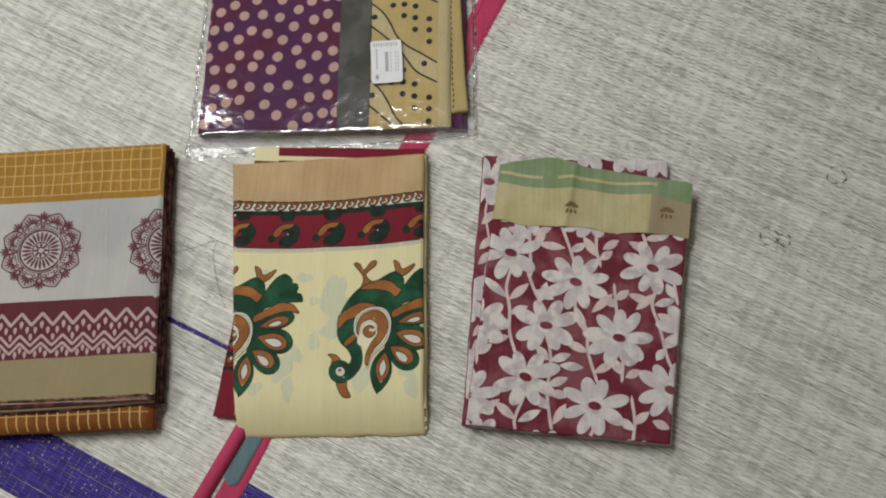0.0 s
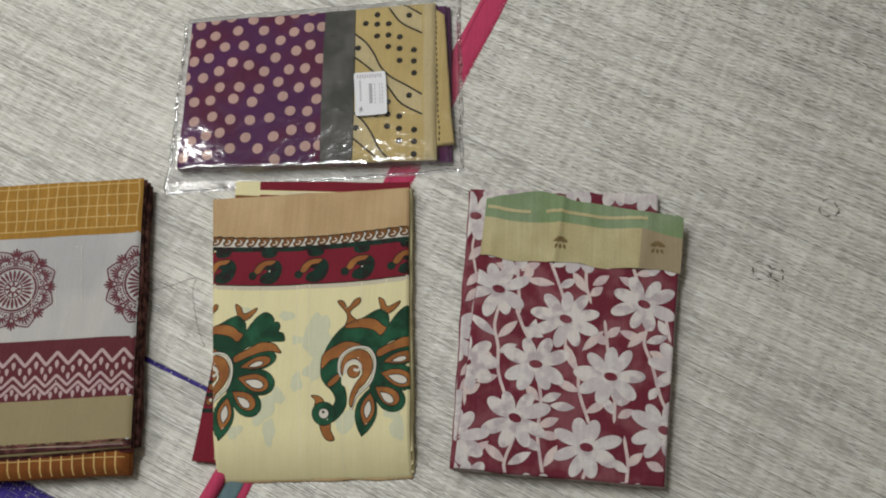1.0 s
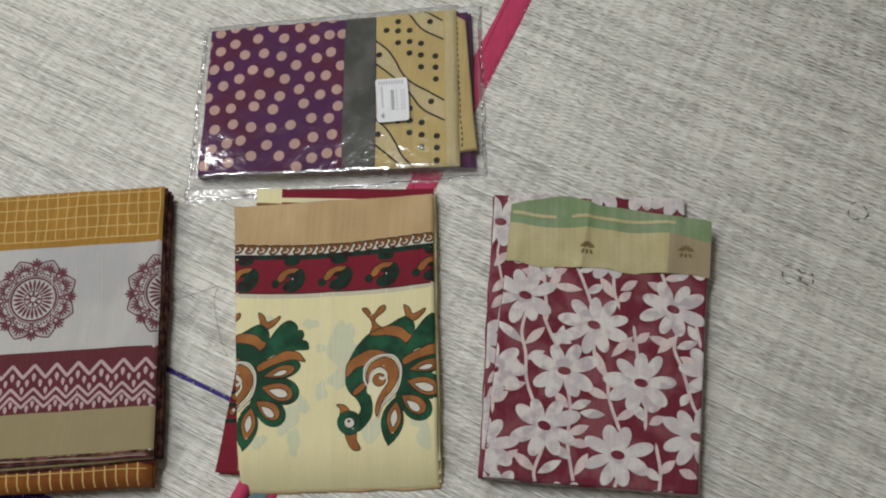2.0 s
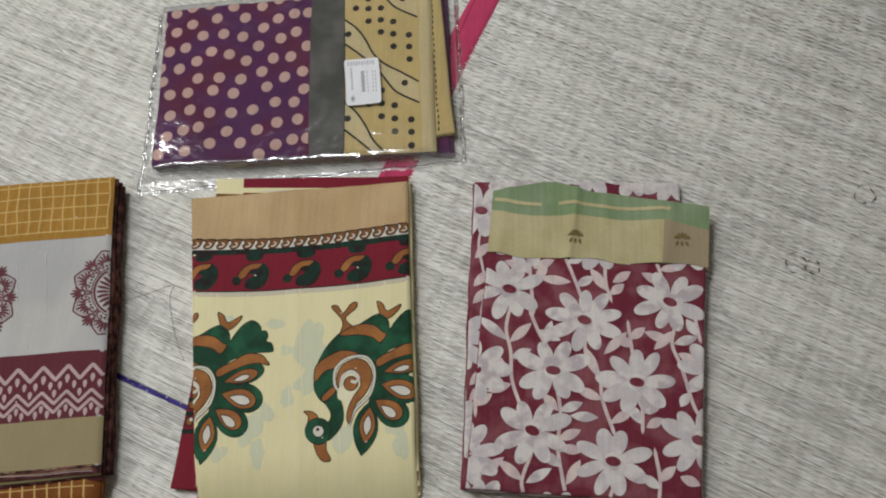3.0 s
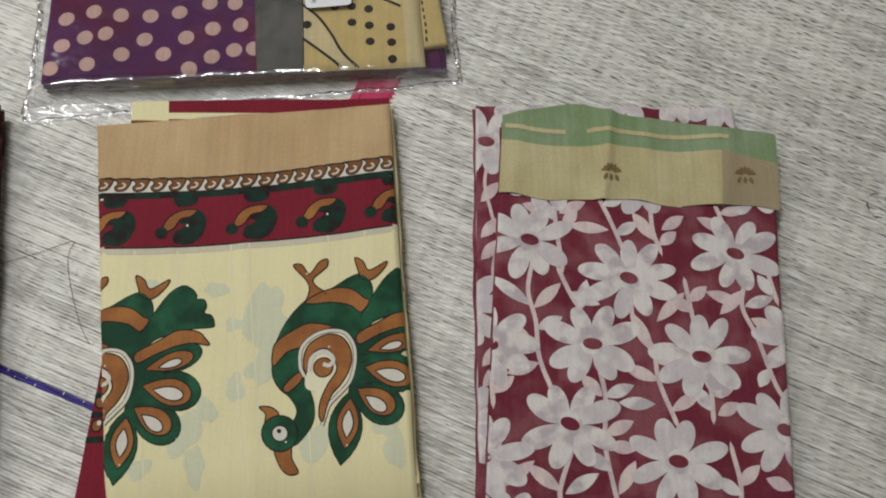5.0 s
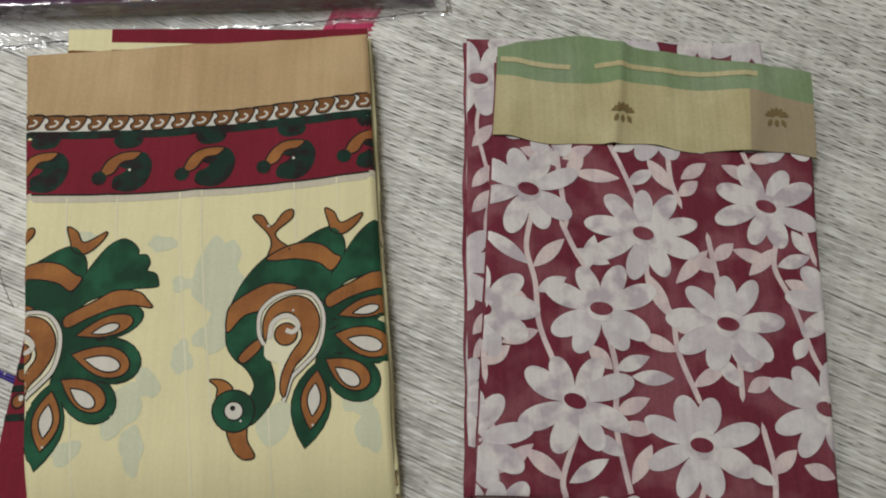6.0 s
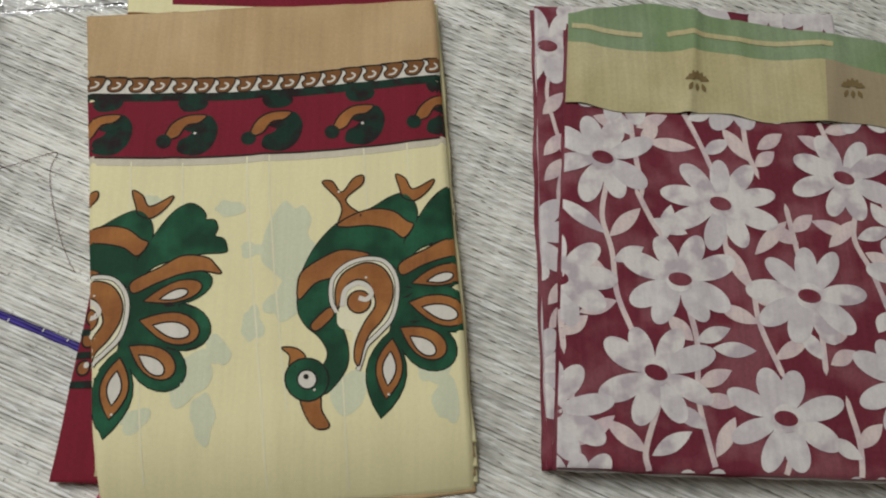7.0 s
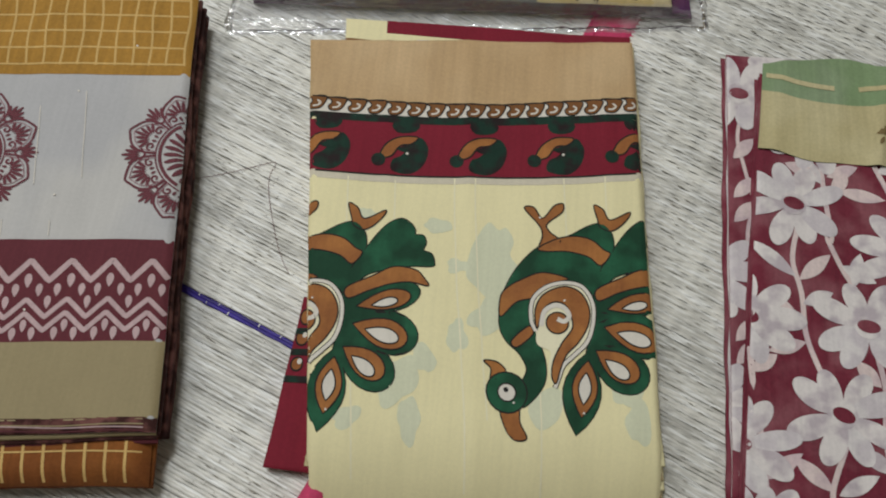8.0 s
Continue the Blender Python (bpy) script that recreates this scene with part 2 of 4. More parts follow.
# ---- building helpers ----
def mesh_part(name, verts, faces, mats, parent=None, slots=None, label="", smooth=True):
    me = bpy.data.meshes.new(name)
    me.from_pydata([tuple(v) for v in verts], [], faces)
    for m in mats:
        me.materials.append(m)
    if slots is not None:
        me.polygons.foreach_set("material_index", slots)
    if smooth:
        me.polygons.foreach_set("use_smooth", [True] * len(me.polygons))
    me.update()
    ob = new(name, me)
    if parent:
        ob.parent = parent
    if label:
        tagged(ob, label)
    return ob


def thing(name, at, label, category, group=""):
    ob = new(name)
    ob.location = at
    ob.empty_display_size = 0.05
    return tagged(ob, label, category, group)


class Sheet:
    """A folded cloth's top: four corners on the mat (tl, tr, br, bl), a size in mm, and its height. Places are u, v in mm from the lower left."""

    def __init__(self, corners, width, height, low, top, origin, seed, edge=5.0, swell=0.0012):
        self.c = [Vector(p) for p in corners]
        self.w, self.h, self.low, self.top = width, height, low, top
        self.o, self.seed, self.edge, self.swell = Vector(origin), seed, edge, swell
        self.creases, self.roll = [], 0.0

    def flat(self, u, v):
        tl, tr, br, bl = self.c
        s, t = u / self.w, v / self.h
        p = bl * ((1 - s) * (1 - t)) + br * (s * (1 - t)) + tr * (s * t) + tl * ((1 - s) * t)
        wob = noise.noise((u * 0.018 + self.seed, v * 0.018, 3.1)), noise.noise((u * 0.018, v * 0.018 + self.seed, 8.7))
        return Vector((p.x + wob[0] * 0.0012, p.y + wob[1] * 0.0012))

    def up(self, u, v):
        z = self.top + self.swell * noise.noise((u * 0.014 + self.seed, v * 0.011, 0.5)) + 0.15 * self.swell * noise.noise((u * 0.04, v * 0.03 + self.seed, 2.5))
        for cu, lean, depth, wide in self.creases:
            z += depth * math.exp(-(((u - cu - lean * v) / wide) ** 2))
        if v < 66:
            z -= self.roll * (1 - max(0.0, v) / 66) ** 2.2
        e = self.edge
        d = max(0.0, min(u, self.w - u, v, self.h - v))
        if d < e:
            z -= 0.0006 * e * ((e - d) / e) ** 2
        return z

    def at(self, u, v, lift=0.0):
        p = self.flat(u, v)
        if lift:
            lift += 0.0004 * max(0.0, 1 - min(abs(u), abs(self.w - u), abs(v), abs(self.h - v)) / 4)
        return Vector((p.x - self.o.x, p.y - self.o.y, self.up(u, v) + lift - self.o.z))


def steps(length, edge=5.0, fine=1.0, coarse=5.0):
    near = list(np.arange(0, edge + 0.01, fine))
    mid = list(np.linspace(edge, length - edge, max(2, int((length - 2 * edge) / coarse)))[1:-1])
    return near + mid + [length - x for x in reversed(near)]


def top_sheet(name, sh, mat, parent, label=""):
    us, vs = steps(sh.w, sh.edge), steps(sh.h, sh.edge)
    verts = [sh.at(u, v) for v in vs for u in us]
    nu = len(us)
    faces = [(j * nu + i, j * nu + i + 1, (j + 1) * nu + i + 1, (j + 1) * nu + i) for j in range(len(vs) - 1) for i in range(nu - 1)]
    return mesh_part(name, verts, faces, [mat], parent, label=label)


def fold(name, sh, z0, z1, grow, seed, mat, parent, rough=1.6, label=""):
    """One folded layer of the stack: a flat pad with rounded, uneven sides. grow: mm beyond the top sheet, (left, right, bottom, top)."""
    per = []
    w, h, st = sh.w, sh.h, 7.0
    for k in range(int(w / st)):
        per.append((k * st, 0.0, 0, -1))
    for k in range(int(h / st)):
        per.append((w, k * st, 1, 0))
    for k in range(int(w / st)):
        per.append((w - k * st, h, 0, 1))
    for k in range(int(h / st)):
        per.append((0.0, h - k * st, -1, 0))
    gl, gr, gb, gt = grow
    verts, n = [], len(per)
    for inset, f in ((3.0, 0.0), (0.9, 0.12), (0.0, 0.5), (0.9, 0.88), (3.0, 1.0)):
        for u, v, du, dv in per:
            a = rough * noise.noise((u * 0.03, v * 0.03, seed * 1.7)) - inset
            uu = u + (w / 2 < u) * (gr + a) * (u / w) - (u <= w / 2) * (gl + a) * (1 - u / w)
            vv = v + (h / 2 < v) * (gt + a) * (v / h) - (v <= h / 2) * (gb + a) * (1 - v / h)
            p = sh.flat(uu, vv)
            sag = 0.0006 * noise.noise((u * 0.02, v * 0.02, seed))
            verts.append((p.x - sh.o.x, p.y - sh.o.y, z0 + (z1 - z0) * f + sag * f - sh.o.z))
    faces = [(r * n + i, r * n + (i + 1) % n, (r + 1) * n + (i + 1) % n, (r + 1) * n + i) for r in range(4) for i in range(n)]
    faces += [tuple(reversed(range(n))), tuple(range(4 * n, 5 * n))]
    return mesh_part(name, verts, faces, [mat], parent, label=label)


def curve_round(pts, n=5):
    """A smooth closed line through the points."""
    out, k = [], len(pts)
    for i in range(k):
        a, b, c, d = (Vector(pts[(i + j) % k]) for j in (-1, 0, 1, 2))
        for s in range(n):
            t = s / n
            out.append(0.5 * ((2 * b) + (c - a) * t + (2 * a - 5 * b + 4 * c - d) * t * t + (3 * b - a - 3 * c + d) * t**3))
    return out


def curve_open(pts, n=6):
    p = [Vector(pts[0]) * 2 - Vector(pts[1])] + [Vector(x) for x in pts] + [Vector(pts[-1]) * 2 - Vector(pts[-2])]
    out = []
    for i in range(1, len(p) - 2):
        a, b, c, d = p[i - 1 : i + 3]
        for s in range(n):
            t = s / n
            out.append(0.5 * ((2 * b) + (c - a) * t + (2 * a - 5 * b + 4 * c - d) * t * t + (3 * b - a - 3 * c + d) * t**3))
    return out + [p[-2]]


def circle(x, y, r, n=20, ry=None, turn=0.0):
    ry = ry or r
    c, s = math.cos(turn), math.sin(turn)
    return [Vector((x + r * math.cos(a) * c - ry * math.sin(a) * s, y + r * math.cos(a) * s + ry * math.sin(a) * c)) for a in np.linspace(0, 2 * math.pi, n, endpoint=False)]


def drop(base, tip, half, n=9, blunt=0.62):
    """A teardrop from its pointed base to its round end."""
    b, t = Vector(base), Vector(tip)
    d = t - b
    side = Vector((-d.y, d.x)).normalized()
    left, right = [], []
    for i in range(1, n):
        f = math.sin(0.5 * math.pi * i / n)
        w = half * (math.sin(0.5 * math.pi * f / blunt) ** 0.95 if f < blunt else math.sqrt(max(0.0, 1 - ((f - blunt) / (1 - blunt)) ** 2)))
        left.append(b + d * f + side * w)
        right.append(b + d * f - side * w)
    return [b] + left + [t] + list(reversed(right))


def leaf(base, tip, half, n=8):
    b, t = Vector(base), Vector(tip)
    d = t - b
    side = Vector((-d.y, d.x)).normalized()
    pts = [(i / n, half * math.sin(math.pi * i / n) ** 0.9) for i in range(1, n)]
    return [b] + [b + d * f + side * w for f, w in pts] + [t] + [b + d * f - side * w for f, w in reversed(pts)]


def ribbon(path, half):
    """The outline of a stroke along a line."""
    left, right = [], []
    for i, p in enumerate(path):
        d = (path[min(i + 1, len(path) - 1)] - path[max(i - 1, 0)])
        s = Vector((-d.y, d.x)).normalized() * half
        left.append(p + s)
        right.append(p - s)
    return left, right


def clip_box(pts, x0, y0, x1, y1):
    for axis, lim, sign in ((0, x0, 1), (0, x1, -1), (1, y0, 1), (1, y1, -1)):
        out = []
        for i, p in enumerate(pts):
            q = pts[(i + 1) % len(pts)]
            a, b = sign * (p[axis] - lim), sign * (q[axis] - lim)
            if a >= 0:
                out.append(p)
            if (a >= 0) != (b >= 0):
                out.append(p + (q - p) * (a / (a - b)))
        pts = out
        if len(pts) < 3:
            return []
    return pts


class Print:
    """Printed shapes that lie in the cloth of a sheet, in layers."""

    made = 0

    def rise(self, layer):
        """The lift of the next shape: its layer, and a hair more than the last one of that layer."""
        Print.made += 1
        return self.lift + self.step * (layer + 0.04 * (Print.made % 25))

    def __init__(self, sh, box=None, lift=0.00025, step=0.00008):
        self.sh, self.lift, self.step = sh, lift, step
        self.box = box or (0.0, 0.0, sh.w, sh.h)
        self.verts, self.faces, self.slots, self.mats = [], [], [], []

    def slot(self, mat):
        if mat not in self.mats:
            self.mats.append(mat)
        return self.mats.index(mat)

    def fill(self, pts, mat, layer=0):
        pts = clip_box([Vector(p) for p in pts], *self.box)
        split = []
        for i, a in enumerate(pts):
            b = pts[(i + 1) % len(pts)]
            k = max(1, int((b - a).length / 4))
            split += [a + (b - a) * (j / k) for j in range(k)]
        clean = [p for i, p in enumerate(split) if (p - split[i - 1]).length > 0.05]
        if len(clean) < 3:
            return self
        xs, ys = [p.x for p in clean], [p.y for p in clean]
        inner = []
        if max(max(xs) - min(xs), max(ys) - min(ys)) > 7:
            gx = set(np.arange(math.floor(min(xs) / 4) * 4, max(xs), 4.0)) | {x for e in (1, 2, 3, 4.5) for x in (e, self.sh.w - e)}
            gy = set(np.arange(math.floor(min(ys) / 4) * 4, max(ys), 4.0)) | {y for e in (1, 2, 3, 4.5) for y in (e, self.sh.h - e)}
            inner = [Vector((x, y)) for x in gx if min(xs) < x < max(xs) for y in gy if min(ys) < y < max(ys)]
        vs, _, fs, *_ = cdt(clean + inner, [], [list(range(len(clean)))], 1, 0.001)
        base, lift = len(self.verts), self.rise(layer)
        self.verts += [self.sh.at(p.x, p.y, lift) for p in vs]
        k = self.slot(mat)
        for f in fs:
            self.faces.append(tuple(base + i for i in f))
            self.slots.append(k)
        return self

    def line(self, path, half, mat, layer=0, closed=False, taper=0):
        path = [Vector(p) for p in path]
        if closed:
            path = path + path[:2]
        left, right = ribbon(path, half)
        for i in range(taper):
            for k in (i, len(path) - 1 - i):
                f = (i + 0.3) / taper
                left[k], right[k] = path[k].lerp(left[k], f), path[k].lerp(right[k], f)
        x0, y0, x1, y1 = self.box
        k, base, lift = self.slot(mat), len(self.verts), self.rise(layer)
        for a, b in zip(left, right):
            self.verts += [self.sh.at(a.x, a.y, lift), self.sh.at(b.x, b.y, lift)]
        for i in range(len(path) - 1):
            p, q = path[i], path[i + 1]
            if x0 < p.x < x1 and x0 < q.x < x1 and y0 < p.y < y1 and y0 < q.y < y1:
                self.faces.append((base + 2 * i, base + 2 * i + 1, base + 2 * i + 3, base + 2 * i + 2))
                self.slots.append(k)
        return self

    def edged(self, pts, mat, layer, half=0.5, ink=None):
        self.fill(pts, mat, layer)
        return self.line(pts, half, ink or INK, layer + 1, closed=True)

    def band(self, u0, u1, low, high, mat, layer=0, n=40):
        """A band across, between two lines v = low(u) and v = high(u)."""
        us = np.linspace(u0, u1, n)
        return self.fill([(u, low(u)) for u in us] + [(u, high(u)) for u in reversed(us)], mat, layer)

    def build(self, name, parent, label=""):
        if not self.faces:
            return None
        return mesh_part(name, self.verts, self.faces, self.mats, parent, self.slots, label)


# ---- room ----
def box_mesh(name, x0, y0, z0, x1, y1, z1, mat, kind="structure", label="", category=""):
    v = [(x, y, z) for z in (z0, z1) for y in (y0, y1) for x in (x0, x1)]
    f = [(0, 2, 3, 1), (4, 5, 7, 6), (0, 1, 5, 4), (2, 6, 7, 3), (0, 4, 6, 2), (1, 3, 7, 5)]
    return tagged(mesh_part(name, v, f, [mat], smooth=False), label, category, "", kind)


box_mesh("floor", -2.2, -1.6, -0.12, 2.2, 2.4, -0.002, FLOOR, label="grey cement floor under the mat", category="floor")
box_mesh("wall_north", -2.3, 2.4, -0.12, 2.3, 2.5, 2.7, WALL, label="plain painted wall", category="wall")
box_mesh("wall_south", -2.3, -1.7, -0.12, 2.3, -1.6, 2.7, WALL, label="plain painted wall", category="wall")
box_mesh("wall_west", -2.3, -1.6, -0.12, -2.2, 2.4, 2.7, WALL, label="plain painted wall", category="wall")
box_mesh("wall_east", 2.2, -1.6, -0.12, 2.3, 2.4, 2.7, WALL, label="plain painted wall", category="wall")
box_mesh("ceiling", -2.3, -1.7, 2.7, 2.3, 2.5, 2.8, WALL, label="plain painted ceiling", category="ceiling")

# ---- straw mat: straws run along ALONG, the binding runs along ACROSS ----
LAY = radians(-24.2)
ALONG, ACROSS = Vector((math.cos(LAY), math.sin(LAY))), Vector((math.sin(radians(22.0)), math.cos(radians(22.0))))
A0, A1, C0, C1 = -1.02, 0.78, -0.32, 1.3
PITCH, WARP_GAP = 0.0031, 0.0094


def on_mat(a, c, z=0.0):
    p = ALONG * (a + 0.0023) + ACROSS * c
    return p.x, p.y, z


def reed_panel(name, a0, a1, mats, parent, pick, swing, label, skew=0.0):
    """Straws woven over and under cotton warps, from a0 to a1."""
    rng = np.random.default_rng(4)
    na = int((a1 - a0) / 0.0044)
    arc = np.array([-0.5, -0.3, 0.3, 0.5])
    hump = np.array([-0.0004, 0.0001, 0.0001, -0.0004])
    allv, allf, allm, base = [], [], [], 0
    for j in range(int((C1 - C0) / PITCH)):
        c = C0 + j * PITCH
        a = np.linspace(a0, a1, na) + rng.uniform(-0.002, 0.002)
        wide = PITCH * (rng.uniform(0.94, 1.2) + 0.1 * np.sin(a * rng.uniform(25, 60) + rng.uniform(0, 6)) + 0.12 * np.sin(a * rng.uniform(120, 330) + rng.uniform(0, 6)))[:, None]
        lift = swing * (0.25 if pick(c) else rng.uniform(0.55, 1.15)) * np.sin(np.pi * a / WARP_GAP + np.pi * j + rng.normal(0, 0.28)) + 0.0003 * pick(c) + rng.uniform(-0.00012, 0.00012) + np.repeat(rng.uniform(-0.0003, 0.0003, na // 2 + 1), 2)[:na]
        drift = 0.0004 * np.sin(a * rng.uniform(6, 22) + rng.uniform(0, 6)) + 0.0022 * np.sin(a * 3.1 + 0.4 + 0.8 * c)
        cc = c + skew * (a + 0.2285)[:, None] + drift[:, None] + wide * arc[None, :]
        zz = 0.0015 + lift[:, None] + hump[None, :]
        aa = a[:, None] + 0 * cc
        x, y = ALONG.x * (aa + 0.0023) + ACROSS.x * cc, ALONG.y * (aa + 0.0023) + ACROSS.y * cc
        allv.append(np.stack([x, y, zz], -1).reshape(-1, 3))
        i = np.arange(na - 1)[:, None] * 4 + np.arange(3)[None, :] + base
        allf.append(np.stack([i, i + 4, i + 5, i + 1], -1).reshape(-1, 4)[:, ::-1])
        allm.append(np.full((na - 1) * 3, pick(c)))
        base += na * 4
    v, f, mi = np.concatenate(allv), np.concatenate(allf), np.concatenate(allm)
    me = bpy.data.meshes.new(name)
    me.vertices.add(len(v))
    me.vertices.foreach_set("co", v.ravel())
    me.loops.add(f.size)
    me.loops.foreach_set("vertex_index", f.ravel().astype(np.int32))
    me.polygons.add(len(f))
    me.polygons.foreach_set("loop_start", np.arange(0, f.size, 4, dtype=np.int32))
    for m in mats:
        me.materials.append(m)
    me.polygons.foreach_set("material_index", mi.astype(np.int32))
    me.polygons.foreach_set("use_smooth", np.ones(len(f), dtype=bool))
    me.update(calc_edges=True)
    me.validate()
    ob = new(name, me)
    ob.parent = parent
    return tagged(ob, label, kind="stuff")


mat = thing("straw_mat", (0, 0, 0), "pale woven straw mat with violet stripe and pink binding", "mat")


def left_dye(c):
    thin = 0.1668 < c < 0.1730
    return 1 if (-0.134 < c < -0.040 or thin) else 0


def right_dye(c):
    return 1 if -0.066 < c < 0.026 else 0


reed_panel("straw_weave", A0, -0.2305, [REED, REED_BLUE], mat, left_dye, 0.0005, "pale straws with a violet blue dyed stripe", 0.03)
reed_panel("straw_weave", -0.2285, A1, [REED, REED_BLUE], mat, right_dye, 0.00055, "pale grey straw weave")
back = [on_mat(a, c, -0.0005) for a, c in ((A0, C0), (A1, C0), (A1, C1), (A0, C1))] + [on_mat(a, c, -0.0015) for a, c in ((A0, C0), (A1, C0), (A1, C1), (A0, C1))]
mesh_part("backing", back, [(0, 1, 2, 3), (7, 6, 5, 4), (0, 4, 5, 1), (1, 5, 6, 2), (2, 6, 7, 3), (3, 7, 4, 0)], [REED_GAP], mat, smooth=False)


def lie(a, c):
    """Where the straw of row c runs at a: its own slow drift and the left panel's lean."""
    return c + 0.0022 * math.sin(a * 3.1 + 0.4 + 0.8 * c) + (0.03 * (a + 0.2285) if a < -0.2295 else 0.0)


def crossings(name, offset, chance, long, half, z, material, label, seed):
    """Small marks at the crossings of straws and warps: stitches that show, or dark flakes for the shade in slits
    between two straws.
    """
    verts, faces = [], []
    rng = np.random.default_rng(seed)
    for k in range(int(A0 / WARP_GAP), int(A1 / WARP_GAP)):
        for j in range(int((C1 - C0) / PITCH)):
            if (j + k) % 2 or rng.random() > chance:
                continue
            a, c0 = (k + 0.5 + offset) * WARP_GAP + rng.uniform(-0.001, 0.001), C0 + (j + offset) * PITCH
            if noise.noise((a * 9, c0 * 14, seed)) < -0.25:
                continue
            c, b, f = lie(a, c0), len(verts), rng.uniform(0.6, 1.3)
            for da, dc in ((-1, -0.35), (1, -0.35), (1, 0.35), (-1, 0.35)) if not offset else ((-1, 0), (0, -1), (1, 0), (0, 1)):
                verts.append(on_mat(a + da * long * f, c + dc * half * f, z))
            faces.append((b, b + 1, b + 2, b + 3))
    tagged(mesh_part(name, verts, faces, [material], mat, smooth=False), label, kind="stuff")


# Brown of the flat flakes that paint the shade inside slits.
SLIT = plaster("slit_shade_brown", (0.26, 0.23, 0.18))
crossings("warp_thread", 0.0, 0.3, 0.0004, 0.003, 0.0027, WARP, "pale cotton stitches", 9)
crossings("slit", 0.5, 0.16, 0.0034, 0.0004, 0.0026, SLIT, "flat dark flakes for the shade in narrow slits between straws", 10)


def dyed_warps():
    """Pale warps that show across the violet stripe."""
    for k in range(34):
        a = -0.66 + k * 0.0128
        if -0.262 < a < -0.19:
            continue
        tilt = 0.03 * (a + 0.2285) if a < -0.23 else 0.0
        c0, c1 = (-0.134 + tilt, -0.040 + tilt) if a < -0.23 else (-0.066, 0.026)
        verts, faces = [], []
        cs = np.linspace(c0, c1, 60)
        for i, c in enumerate(cs):
            w = 0.00038 * (0.35 + 0.65 * (0.5 + 0.5 * noise.noise((a * 90, c * 160, 1.0)) * 2))
            s = 0.0008 * noise.noise((a * 50, c * 40, 2.0))
            verts += [on_mat(a + s - w, c, 0.0026), on_mat(a + s + w, c, 0.0026)]
            if i and noise.noise((a * 70, c * 110, 7.0)) > -0.25:
                b = len(verts)
                faces.append((b - 4, b - 3, b - 1, b - 2))
        mesh_part("dyed_warp", verts, faces, [VIOLET_PALE], mat)


VIOLET_PALE = cloth("violet_warp", (0.27, 0.24, 0.45))
dyed_warps()


def strip(name, rows, mat_, parent, thick=0.0012, label=""):
    """A cloth strip from rows of (a, half width, c, z, crown): crowned across, with its own thickness."""
    prof = [(-1, 0), (-0.97, 0.6), (-0.6, 1), (0, 1.15), (0.6, 1), (0.97, 0.6), (1, 0)]
    verts, n = [], len(prof)
    for a, half, c, z, crown in rows:
        for s, h in prof:
            w = noise.noise((a * 30, c * 45, s * 2)) * 0.0006
            verts.append(on_mat(a + s * half, c + 0.2 * w, z + (thick + crown) * h + w * (h > 0)))
    faces = [(r * n + i, r * n + i + 1, (r + 1) * n + i + 1, (r + 1) * n + i) for r in range(len(rows) - 1) for i in range(n - 1)]
    return mesh_part(name, verts, faces, [mat_], parent, label=label)


cs = np.linspace(C0, C1, 200)
strip("binding_tape", [((-0.2285 - 0.006 * max(0, 0.25 - c) ** 0.5 + 0.0012 * math.sin(c * 31)), 0.0195 - 0.004 * (c < 0.12) , c, 0.0018, 0.0) for c in cs], PINK, mat, label="pink cotton binding tape over the seam")
strip("tape_fold", [(-0.2285 - 0.011 + 0.002 * math.sin(c * 20), 0.0014, c, 0.0031, 0.0004) for c in cs if c > 0.4], PINK, mat, 0.0003, label="ridge where the tape is doubled")
strip("tape_roll", [(-0.2575 - 0.05 * max(0.0, 0.085 - c) - 0.02 * max(0.0, c - 0.09), 0.0095 * min(1.0, (0.2 - c) / 0.08 + 0.15), c, 0.0015, 0.010 * min(1.0, (0.2 - c) / 0.08)) for c in np.linspace(C0, 0.195, 60)], PINK, mat, label="loose pink tape rolled into a tube")
strip("patch", [(-0.2365 - 0.02 * (0.062 - c), 0.011 * min(1.0, (c - 0.011) / 0.006 + 0.3), c, 0.0036, 0.0) for c in np.linspace(0.011, 0.085, 14)], GREYBLUE, mat, label="grey blue cloth patch")


def stitches():
    """Zigzag overlock along the tape's edge."""
    verts, faces = [], []
    for k in range(int((C1 - C0) / 0.005)):
        c, b = C0 + k * 0.005, len(verts)
        a = -0.2285 - 0.006 * max(0, 0.25 - c) ** 0.5 + 0.019 - 0.004 * (c < 0.12)
        verts += [on_mat(a - 0.001, c, 0.0021), on_mat(a + 0.0022, c + 0.0012, 0.0024), on_mat(a - 0.001, c + 0.0026, 0.0021)]
        faces.append((b, b + 1, b + 2))
    tagged(mesh_part("overlock", verts, faces, [PINK], mat, smooth=False), "pink zigzag stitches", kind="stuff")


stitches()


def ring_mark(x, y, r, seed):
    rng = random.Random(seed)
    verts, faces = [], []
    for arc in range(5):
        a0 = arc * 1.26 + rng.uniform(0, 0.4)
        n, wide = 8, rng.uniform(0.0005, 0.0013)
        for i in range(n + 1):
            a = a0 + i / n * rng.uniform(0.8, 0.9)
            rr = r * (1 + 0.08 * math.sin(3 * a + seed)) + rng.uniform(-0.0006, 0.0006)
            w = wide * math.sin(math.pi * (i + 0.3) / (n + 0.6))
            for s in (-w, w):
                verts.append(((rr + s) * math.cos(a), (rr + s) * math.sin(a), 0.0))
            if i:
                b = len(verts)
                faces.append((b - 4, b - 3, b - 1, b - 2))
    ob = mesh_part("ring_stain", verts, faces, [INK_STAIN], mat, label="dark broken ring stain")
    ob.location = (x, y, 0.0023)
    return ob


